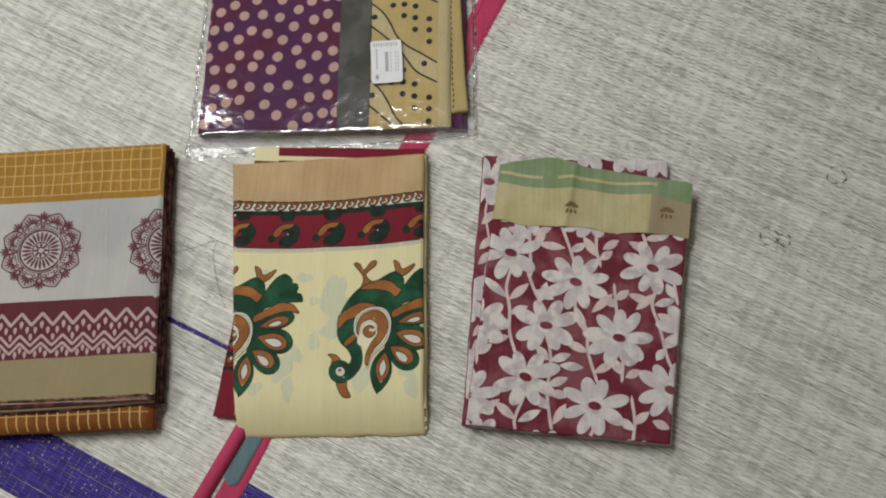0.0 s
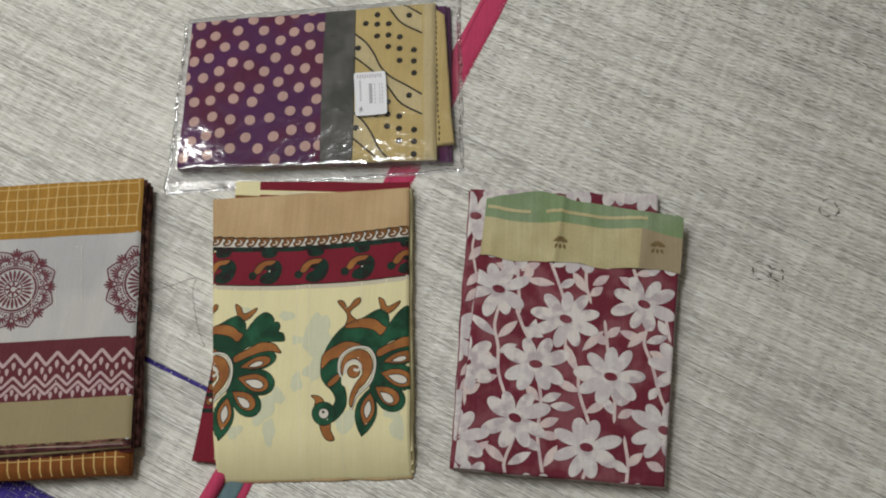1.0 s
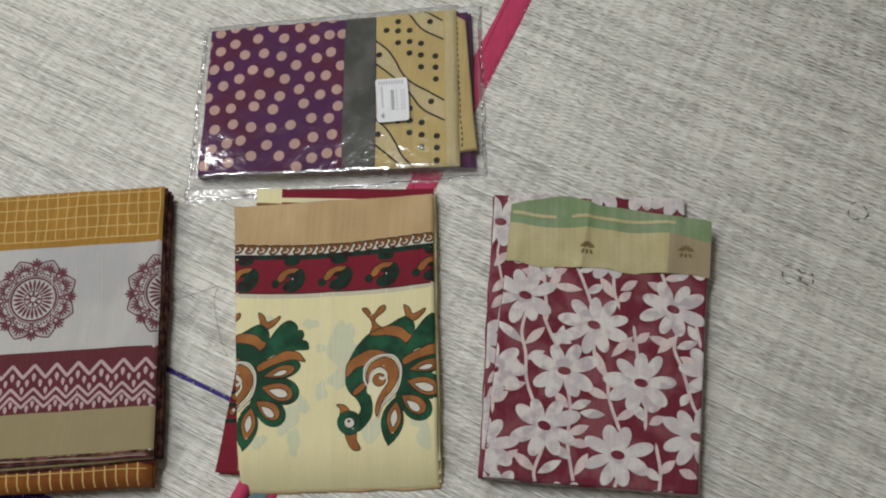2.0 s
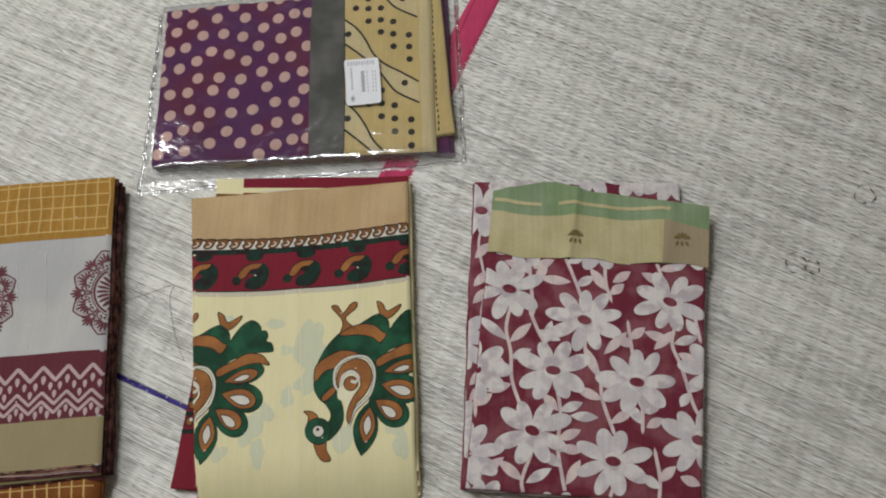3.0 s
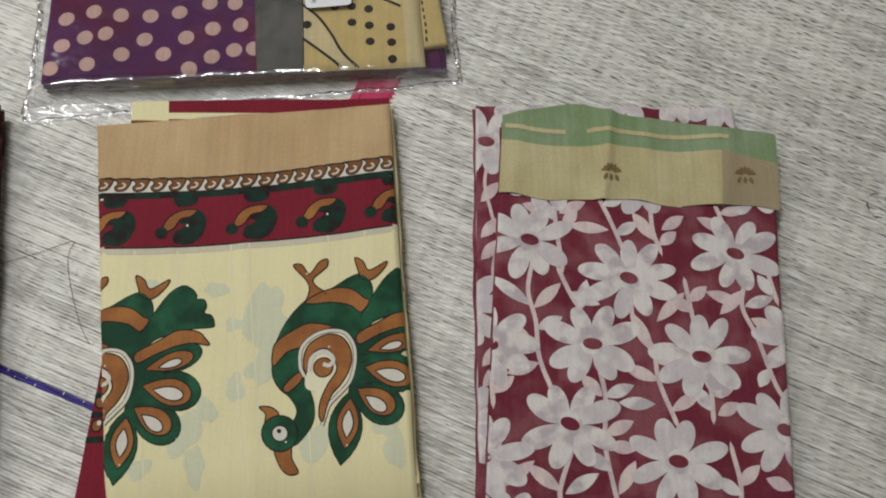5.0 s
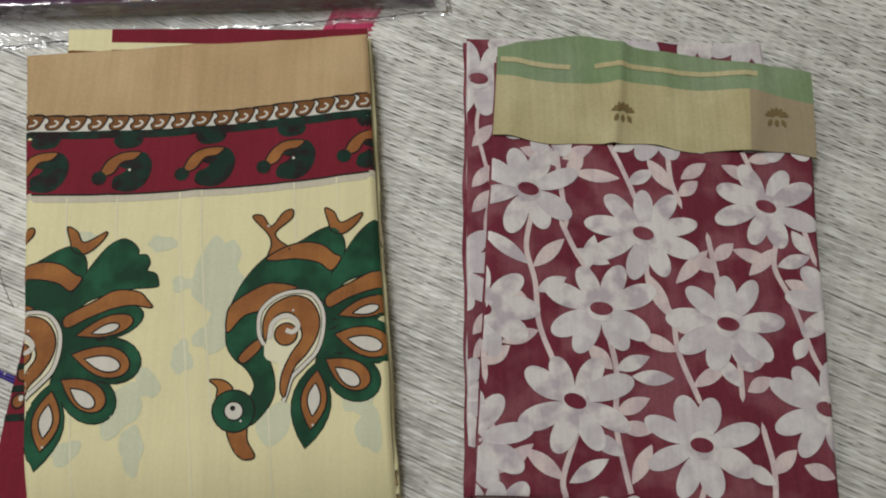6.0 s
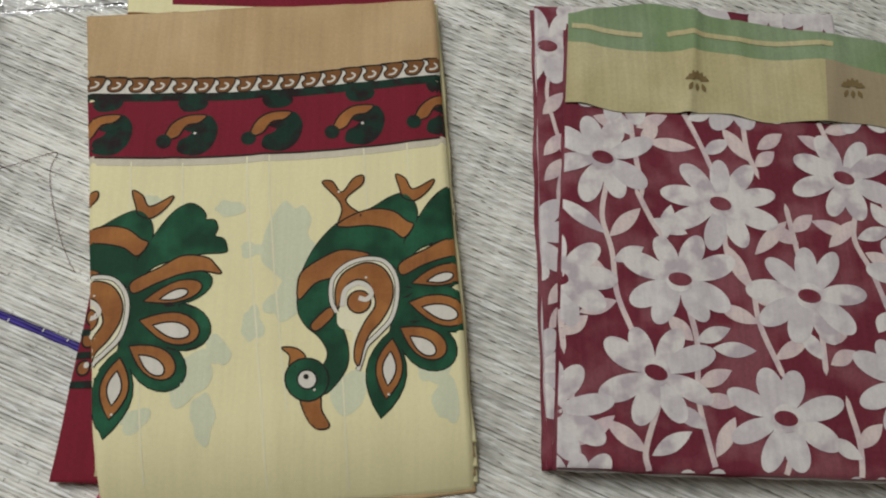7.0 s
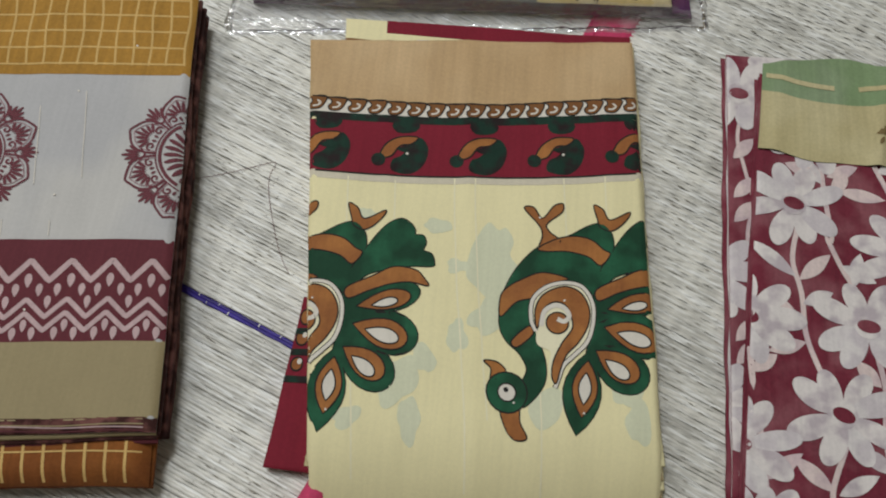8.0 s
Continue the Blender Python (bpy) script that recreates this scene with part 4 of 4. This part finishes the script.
def border_sheet():
    us, fs = np.linspace(0, 260, 90), np.linspace(0, 1, 26)
    verts, faces, slots = [], [], []
    for dz in (0.0, -0.0009):
        for f in fs:
            for u in us:
                low, mid, high = border_low(u), green_edge(u), border_top(u)
                v = low + (mid - low) * f / 0.6 if f <= 0.6 else mid + (high - mid) * (f - 0.6) / 0.4
                verts.append(FG.at(u, v, dz - 0.0006 * (1 - min(1, f * 6))))
    n, m = len(us), len(fs)
    for j in range(m - 1):
        for i in range(n - 1):
            a = j * n + i
            faces.append((a, a + 1, a + n + 1, a + n))
            # The gold turns browner and darker right of u = 207.
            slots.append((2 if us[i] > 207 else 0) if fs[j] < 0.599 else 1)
    off = n * m
    for j in range(m - 1):
        for i in range(n - 1):
            a = off + j * n + i
            faces.append((a + n, a + n + 1, a + 1, a))
            slots.append(1)
    return mesh_part("border", verts, faces, [GOLD, LEAF_GREEN, GOLD_BROWN], flowery, slots, "pale gold zari border edged in green")


border_sheet()
p = Print(FG, box=(0.5, 270, 260, 400), lift=0.0004)
p.line([(u, green_edge(u) + 14.5) for u in np.linspace(3, 60, 20)], 2.2, GOLD, 1)
p.line([(u, green_edge(u) + 14.5 + 2 * math.exp(-(((u - 90) / 12) ** 2))) for u in np.linspace(80, 214, 50)], 2.2, GOLD, 1)
p.build("zari_line", flowery)
for u, mid in ((103, 306), (229, 310)):
    p = Print(FG, box=(0.5, 270, 260, 400), lift=0.0004)
    for k in range(7):
        a = 0.1 + k * 0.49
        d = Vector((math.cos(a), math.sin(a)))
        q = Vector((u, mid + 2))
        p.fill(leaf(q + d * 2 if k in (0, 6) else q + d * 3 - Vector((0, 5)), q + d * (10 if k in (0, 6) else 9) - Vector((0, 3)), 2.0, 6), MOTIF, 1)
    for k in (-1, 0, 1):
        p.fill(leaf((u + k * 4, mid - 3), (u + k * 7, mid - 10), 1.8, 6), MOTIF, 1)
    p.build("motif", flowery, "small brown woven lotus motif")


# ---- ochre and white saree with mandalas ----
ochre = thing("folded_saree", (-0.47, 0.35, 0.0015), "thick folded ochre and white saree with maroon mandala print", "saree", GROUP)
OS = Sheet(((-0.6895, 0.5475), (-0.3600, 0.5790), (-0.3155, 0.2066), (-0.6292, 0.1720)), 290.0, 350.0, 0.0015, 0.045, ochre.location, 17.0, edge=6.0)
OS.creases = [(180, 0.02, 0.0009, 7), (90, 0.01, -0.0008, 8), (236, -0.03, -0.0007, 12)]
top_sheet("top_sheet", OS, OFFWHITE, ochre)
for i in range(4):
    z = 0.0015 + i * 0.0092
    fold("fold", OS, z, z + 0.0093, ((0, 0.0, -2, -4), (0, 2.6, -3, -2.5), (0, 2.8, 0, -1), (0, 1.6, 0, 0))[i], 60 + i, BROWN_DARK, ochre, rough=2.0)
OL = Sheet(((-0.6328, 0.1784), (-0.3226, 0.2130), (-0.3174, 0.1713), (-0.6224, 0.1400)), 290.0, 40.0, 0.0015, 0.034, ochre.location, 19.0, edge=14.0)
top_sheet("rolled_fold", OL, RUSSET, ochre, "rust orange checked fold")
for i in range(4):
    fold("rolled_fold", OL, 0.0015 + i * 0.0055, 0.0075 + i * 0.0055, (0, -4 + 2 * i, -4 + 2 * i if i < 3 else 0, 0), 80 + i, RUSSET, ochre)
p = Print(OL)
for k in range(21):
    p.line([(6 + k * 13.45, v) for v in np.linspace(0, 40, 20)], 1.0, OCHRE_LINE, 1)
for v in (22,):
    p.line([(u, v) for u in np.linspace(0, 290, 60)], 0.6, OCHRE_LINE, 1)
p.build("check_print", ochre)
for k in range(4):
    strip_v = [(u, 6 - k * 3.2 + (3 + k) * (u / 290) ** 2) for u in np.linspace(0, 290, 40)]
    verts, faces = [], []
    for u, v in strip_v:
        q = OS.flat(u, v - 5)
        for dy, z in ((0, 0.043 - 0.003 * k), (-0.0026, 0.0425 - 0.003 * k), (-0.003, 0.04 - 0.003 * k)):
            verts.append((q.x - OS.o.x, q.y + dy - OS.o.y, z - OS.o.z))
    for i in range(len(strip_v) - 1):
        for j in range(2):
            faces.append((i * 3 + j, i * 3 + j + 1, i * 3 + j + 4, i * 3 + j + 3))
    mesh_part("selvedge", verts, faces, [(BROWN_DARK, KHAKI, BROWN_DARK, MADDER_BAND)[k]], ochre, label="thin dark edge of a layer")
p = Print(OS)
p.band(0, 290, lambda u: 273.5, lambda u: 350, OCHRE)
for k in range(23):
    p.line([(3 + k * 12.85 + 0.7 * math.sin(k * 5 + v / 9), v) for v in np.linspace(282, 349, 24)], 0.8, OCHRE_LINE, 2)
for v in (283, 298, 313, 328, 343):
    p.line([(u, v + 0.5 * math.sin(u / 30)) for u in np.linspace(0, 290, 60)], 0.8, OCHRE_LINE, 2)
p.build("check_border", ochre, "ochre check border")
p = Print(OS)
p.band(0, 290, lambda u: 61, lambda u: 136, MADDER_BAND, 1)
zig = [(u, 0) for u in np.arange(-10, 300, 1.0)]


def tooth(u):
    """1 at a peak of the zigzag, 0 between two."""
    return 1 - abs(2 * (((u - 250.4) / 27.0 + 0.5) % 1.0) - 1)


for v0, tall, half in ((104.5, 15.5, 2.0), (78.0, 13.5, 1.7), (68.5, 13.0, 1.7)):
    p.line([(u, v0 + tall * tooth(u)) for u, _ in zig], half, PINKISH, 4)
for k in range(-10, 3):
    u = 250.4 + 27 * k
    for du, v, size in ((0, 105, 1.1), (-7.9, 98, 1.0), (7.9, 98, 1.0), (13.5, 89, 1.0), (0, 72.3, 0.95), (-6.4, 66.6, 1.0), (6.4, 66.6, 1.0)):
        x = u + du + 0.5 * math.sin(k * 3.0 + v)
        if 2 < x < 289:
            p.fill(drop((x, v - 5.0 * size), (x + 0.3, v + 4.6 * size), 2.3 * size, 7), PINKISH, 4)
p.build("zigzag_border", ochre, "maroon band with pinkish zigzags and drops")
p = Print(OS)
p.band(0, 290, lambda u: 8.5 - 0.004 * (290 - u), lambda u: 62, KHAKI)
p.band(0, 290, lambda u: 0, lambda u: 10 - 0.004 * (290 - u), BROWN_DARK)
for v0, v1, material in ((6.5, 3.0, PINKISH), (4.0, 5.2, KHAKI), (1.8, 1.2, MADDER)):
    p.line([(u, v0 + (v1 - v0) * u / 282 + 0.3 * math.sin(u / 13)) for u in np.linspace(1, 282, 60)], 0.4, material, 2)
p.build("khaki_border", ochre, "khaki zari border")


def mandala(sh, u, v, r=59.0):
    """Lace-like round print: a rosette, two rings, ten lobes with scrolls, and small sprigs outside."""
    p = Print(sh)
    k = r / 56.0

    def polar(rad, a):
        return Vector((u + rad * k * math.cos(a), v + rad * k * math.sin(a)))

    p.line(circle(u, v, 4.5 * k, 16), 1.0 * k, MADDER, 3, closed=True)
    for i in range(8):
        p.fill(drop(polar(3.5, i * math.pi / 4), polar(10, i * math.pi / 4), 1.6 * k, 6), MADDER, 3)
    for i in range(24):
        a = i * math.pi / 12
        p.fill(drop(polar(10.5, a), polar(26, a), 1.75 * k, 7), MADDER, 2)
    for rad, half in ((11, 0.7), (28.6, 1.3), (31.6, 0.6)):
        p.line(circle(u, v, rad * k, 60), half * k, MADDER, 2, closed=True)
    for i in range(8):
        a = (i + 0.5) * math.pi / 4

        def lobe(grow):
            """A leaf-shaped lobe: round shoulders and a blunt point."""
            out = []
            for t in np.linspace(0, math.pi, 25):
                rad = 31.5 + 22.0 * grow * math.sin(t) ** 0.8 + 2.0 * grow * math.exp(-(((t - math.pi / 2) / 0.18) ** 2))
                out.append(polar(rad, a + 0.36 * grow * math.cos(t) * (1 + 0.25 * math.sin(t)) * 31.5 / (31.5 + 9 * math.sin(t))))
            return out

        p.line(lobe(1.0), 0.85 * k, MADDER, 3)
        p.line(lobe(0.86), 0.4 * k, MADDER_PALE, 3)
        for j in range(-3, 4):
            p.fill(drop(polar(39.5 - abs(j) * 0.4, a + j * 0.03), polar(51.5 - abs(j) * 2.3, a + j * 0.085), 1.3 * k, 6), MADDER, 3)
        p.line([polar(39.5 + 2.0 * math.sin(t), a + 0.16 * math.cos(t)) for t in np.linspace(0, math.pi, 10)], 0.7 * k, MADDER, 3)
        for w in (-1, 1):
            p.line([polar(36.0 + (3.4 - 0.45 * t) * math.sin(t), a + w * (0.2 + (0.1 - 0.013 * t) * math.cos(t))) for t in np.linspace(0, 6.6, 20)], 0.8 * k, MADDER, 3)
            p.fill(drop(polar(33, a + w * 0.05), polar(37, a + w * 0.06), 1.1 * k, 5), MADDER, 3)
        b = a + math.pi / 8
        p.line([polar(43, b - 0.13), polar(39, b), polar(43, b + 0.13)], 0.8 * k, MADDER, 3)
        for j in range(-2, 3):
            p.fill(drop(polar(42.5, b + j * 0.022), polar(56 - abs(j) * 2.4, b + j * 0.075), 1.35 * k, 6), MADDER, 3)
    return p.build("mandala_print", ochre, "maroon mandala print")


mandala(OS, 135, 205.5, 55.0)
mandala(OS, 302, 204.0, 55.0)
mandala(OS, -32, 206.0, 55.0)
for u, v in ((212, 258), (205, 172), (139, 206), (60, 250), (250, 300), (196, 84), (150, 95)):
    p = Print(OS)
    p.fill(circle(u, v, 0.9, 8), CHALK, 6)
    p.build("sequin", ochre)
for u, v0, v1 in ((190, 180, 245), (160, 176, 240), (222, 186, 258), (172, 139, 152), (205, 139, 151)):
    p = Print(OS)
    p.line([(u - (v - v0) * 0.06, v) for v in np.linspace(v0, v1, 10)], 0.3, CHALK, 4)
    p.build("pulled_thread", ochre)


# ---- purple saree in its packet ----
purple = thing("folded_saree", (-0.13, 0.71, 0.0015), "folded purple dotted saree with beige end in clear packet", "saree", GROUP)
PS = Sheet(((-0.3345, 0.8448), (0.0365, 0.8887), (0.0543, 0.6293), (-0.3224, 0.6040)), 350.0, 235.0, 0.0015, 0.026, purple.location, 23.0, edge=7.0, swell=0.003)
PS.creases = [(60, 0.1, 0.0012, 12), (150, -0.15, -0.001, 14)]
top_sheet("top_sheet", PS, PURPLE, purple)
for i in range(4):
    z = 0.0015 + i * 0.0042
    fold("fold", PS, z, z + 0.0043, ((1, 18, -2, -1), (0, 21, 0, 0), (1, 16, -1, 0), (0, 2, 0, 0))[i], 90 + i, PURPLE, purple)
DOTS_FAR = ((15, 226), (37, 206), (17, 195), (52, 187), (79, 187), (69, 212), (104, 181), (106, 210), (90, 228), (128, 226), (131, 192), (125, 165), (154, 173), (150, 204), (171, 209), (174, 181), (10, 166), (31, 170), (47, 148), (65, 161), (88, 155), (110, 144), (145, 145), (168, 145), (-3, 209), (36, 233), (58, 235), (-4, 181), (189, 159), (189, 209), (150, 234), (174, 236))
DOTS_NEAR = ((131, 127), (25, 139), (50, 122), (78, 120), (105, 117), (139, 104), (161, 116), (184, 122), (4, 122), (15, 101), (38, 102), (71, 102), (97, 97), (123, 71), (151, 80), (175, 78), (18, 70), (43, 76), (69, 70), (96, 69), (154, 50), (180, 53), (56, 50), (37, 47), (92, 42), (130, 41), (110, 24), (72, 26), (154, 19), (174, 25), (41, 17), (134, 7), (0, 143), (192, 26), (187, 96), (17, 39), (8, 14))
for u, v in DOTS_FAR + DOTS_NEAR:
    p = Print(PS, (0.6, 0.6, 193.5, 234.4))
    p.fill(circle(u, v, 7.3, 18, 7.8, 0.3 * math.sin(u)), DOT, 1)
    p.build("dot", purple)
p = Print(PS)
p.fill([(194.5, 0), (238, 0), (236.5, 235), (192.5, 235)], GREYBAND, 2)
p.build("grey_band", purple, "dark grey band")
p = Print(PS)
p.fill([(238, 0), (350, 0), (350, 235), (236.5, 235)], BEIGE, 1)
p.line([(236.6 + 1.4 * (1 - v / 235), v) for v in np.linspace(0, 235, 40)], 0.6, INK, 3)
p.fill([(333, 0), (350, 0), (350, 235), (333, 235)], BEIGE_LITE, 2)
for off in (0, 122, -122):
    upper = curve_open([(237, 194 - off), (252, 179 - off), (264, 160 - off), (274, 139 - off), (288, 123 - off), (308, 110 - off), (331, 94 - off)])
    lower = curve_open([(237, 157 - off), (257, 139 - off), (272, 124 - off), (285, 107 - off), (302, 83 - off), (331, 65 - off)])
    p.fill(upper + list(reversed(lower)), BEIGE_LITE, 2)
    p.line(upper, 1.3, INK, 4)
    p.line(lower, 1.3, INK, 4)
    p.fill(circle(313, 94 - off, 4.3, 14), INK, 4)
    p.fill(circle(241.5, 171 - off, 4.3, 14), INK, 4)
for off in (0, 119):
    for u, column in ((252, (209,)), (268, (221, 206, 187)), (284, (205, 187, 169)), (300, (183, 165, 147)), (320, (162, 145, 127))):
        for v in column:
            p.fill(circle(u, v - off, 4.3, 14), INK, 4)
p.build("beige_end", purple, "beige gold end with black dots and wavy lines")
PF = Sheet(((0.0345, 0.8812), (0.0513, 0.8705), (0.0770, 0.6583), (0.0522, 0.6528)), 24.0, 220.0, 0.01, 0.021, purple.location, 29.0, edge=3.0)
top_sheet("end_fold", PF, BEIGE, purple, "folded beige end")
fold("end_fold", PF, 0.013, 0.02, (0, 0, 0, 0), 95, BEIGE, purple)
p = Print(PF)
for k in range(24):
    p.line([(4 + 0.5 * math.sin(k), 6 + k * 9 + d) for d in np.linspace(0, 5, 4)], 1.0, INK, 1)
p.build("end_stripe", purple)

# sticker on the packet
PRINT_PALE = plaster("label_print_pale", (0.5, 0.46, 0.52))
sticker = thing("price_sticker", (-0.048, 0.703, 0.0295), "white printed sticker on the packet", "sticker")
SQ = Sheet(((-0.0756, 0.7603), (-0.0291, 0.7657), (-0.0202, 0.6953), (-0.0671, 0.6901)), 45.0, 63.0, 0.029, 0.0328, sticker.location, 31.0, edge=0.5, swell=0.0006)
rr = [(4, 0), (41, 0), (44.2, 0.8), (45, 4), (45, 59), (44.2, 62.2), (41, 63), (4, 63), (0.8, 62.2), (0, 59), (0, 4), (0.8, 0.8)]
p = Print(SQ, box=(0, 0, 45, 63), lift=0.0)
p.fill(rr, PAPER, 0)
p.build("paper", sticker)
p = Print(SQ, box=(0, 0, 45, 63), lift=0.00012)
for k in range(10):
    p.fill([(4 + k * 3.6, 55 - (k % 2)), (6.0 + k * 3.6, 55 - (k % 2)), (6.6 + k * 3.6, 60), (4.6 + k * 3.6, 60)], PRINT_PALE, 0)
for k in range(9):
    p.fill([(20.5, 17 + k * 3.3), (25, 17 + k * 3.3), (25, 19.4 + k * 3.3), (20.5, 19.4 + k * 3.3)], PRINT_GREY, 0)
for k in range(8):
    p.fill([(7, 21 + k * 3.9), (9.6, 21 + k * 3.9), (9.6, 24 + k * 3.9), (7, 24 + k * 3.9)], PRINT_PALE, 0)
for u in (28, 35, 38.5):
    for k in range(6):
        p.fill([(u, 16 + k * 5.2), (u + 1.2, 16 + k * 5.2), (u + 1.2, 19.6 + k * 5.2), (u, 19.6 + k * 5.2)], PRINT_PALE, 0)
p.fill(circle(8.5, 9, 3.4, 16, 4.6), PRINT_GREY, 0)
p.line(circle(8.5, 9, 2.6, 16, 3.6), 0.5, PAPER, 1, closed=True)
p.build("small_print", sticker, "rows of illegible grey print and a round seal")

# clear bag over the purple saree
bag = thing("plastic_bag", (-0.13, 0.71, 0.0015), "crinkled clear plastic bag around the purple saree", "bag")
BAG_ORIGIN = bag.location


def bag_height(u, v):
    """Film that drapes from the cloth's top down to the mat, puckered along the hems."""
    d = min(u + 1, 375 - u, v + 2, 236 - v)
    f = max(0.0, min(1.0, (d + 12) / 12.0))
    f = f * f * (3 - 2 * f)
    step = max(0.0, min(1.0, (u - 347) / 10))
    z = 0.0042 + (0.0308 - 0.006 * step - 0.0042) * f
    amp = 0.0005 + 0.0036 * (1 - f)
    z += amp * noise.noise((u * 0.05, v * 0.05, 1.0)) + 0.5 * amp * noise.noise((u * 0.16, v * 0.16, 5.0))
    z += 0.0012 * (1 - f) * math.sin(u * 0.35 + 3 * noise.noise((u * 0.02, v * 0.05, 9.0)))
    z -= 0.004 * f * max(0.0, 1 - math.hypot(u - 8, v - 6) / 60)
    return max(z, 0.0036)


def bag_film(name, low, high, nv, label, mat_=FILM):
    nu = 160
    verts, faces = [], []
    for j in range(nv + 1):
        for i in range(nu + 1):
            u = -17 + 403 * i / nu
            v = low(u) + (high(u) - low(u)) * j / nv
            q = PS.flat(u + 1.5 * noise.noise((v * 0.06, 1, 1)), v + 2.0 * noise.noise((u * 0.06, 2, 2)))
            verts.append((q.x - BAG_ORIGIN.x, q.y - BAG_ORIGIN.y, bag_height(u, v) - BAG_ORIGIN.z))
    for j in range(nv):
        for i in range(nu):
            a = j * (nu + 1) + i
            faces.append((a, a + 1, a + nu + 2, a + nu + 1))
    ob = mesh_part(name, verts, faces, [mat_], bag, label=label)
    ob.visible_shadow = False


bag_film("front_film", lambda u: -3.0, lambda u: 248.0, 98, "clear film drawn over the cloth")
bag_film("open_flap", lambda u: -33 + 24 * (u / 386), lambda u: -3.0, 22, "puckered loose end of the bag", FLAP_FILM)


def bag_hem(path, seed):
    """Doubled, welded edge of the film: a low crinkled ridge along the outline."""
    n, ring = len(path), 5
    verts, faces = [], []
    for i, (u, v) in enumerate(path):
        u0, v0 = path[max(i - 1, 0)]
        u1, v1 = path[min(i + 1, n - 1)]
        run = math.hypot(u1 - u0, v1 - v0)
        wide = 2.6 + 1.6 * noise.noise((i * 0.11, seed, 0.0))
        sway = 2.2 * noise.noise((i * 0.07, seed, 4.0)) + 1.2 * noise.noise((i * 0.31, seed, 7.0))
        tall = 0.0016 + 0.0016 * noise.noise((i * 0.23, seed, 2.0))
        for j in range(ring):
            s = (j / (ring - 1) - 0.5) * 2
            off = s * wide + sway
            q = PS.flat(u - (v1 - v0) / run * off, v + (u1 - u0) / run * off)
            z = 0.0042 + max(tall, 0.0003) * (1 - s * s) + 0.0006 * noise.noise((i * 0.5, j * 1.3, seed))
            verts.append((q.x - BAG_ORIGIN.x, q.y - BAG_ORIGIN.y, z - BAG_ORIGIN.z))
    for i in range(n - 1):
        for j in range(ring - 1):
            a = i * ring + j
            faces.append((a, a + 1, a + ring + 1, a + ring))
    ob = mesh_part("hem", verts, faces, [HEM_FILM], bag, label="shiny crinkled edge of the film")
    ob.visible_shadow = False


bag_hem([(-15 - 2 * (1 - k / 120), -30 + 276 * k / 120) for k in range(121)], 1.0)
bag_hem([(383, -8 + 254 * k / 110) for k in range(111)], 2.0)
bag_hem([(-15 + 398 * k / 160, -30 + 23 * k / 160) for k in range(161)], 3.0)

# loose thread by the cream saree
thread_path = [(-0.3507, 0.4220), (-0.3227, 0.4290), (-0.2928, 0.4413), (-0.2714, 0.4505), (-0.2808, 0.4379), (-0.2783, 0.4186), (-0.2703, 0.3929), (-0.2589, 0.3609), (-0.2491, 0.3481)]
cu = bpy.data.curves.new("loose_thread", "CURVE")
cu.dimensions, cu.bevel_depth, cu.resolution_u = "3D", 0.0002, 6
sp = cu.splines.new("NURBS")
sp.points.add(len(thread_path) - 1)
for q, (x, y) in zip(sp.points, thread_path):
    q.co = (x, y, 0.0026, 1)
sp.use_endpoint_u = True
cu.materials.append(MADDER)
tagged(new("loose_thread", cu), "thin frayed thread lying on the mat", "thread")
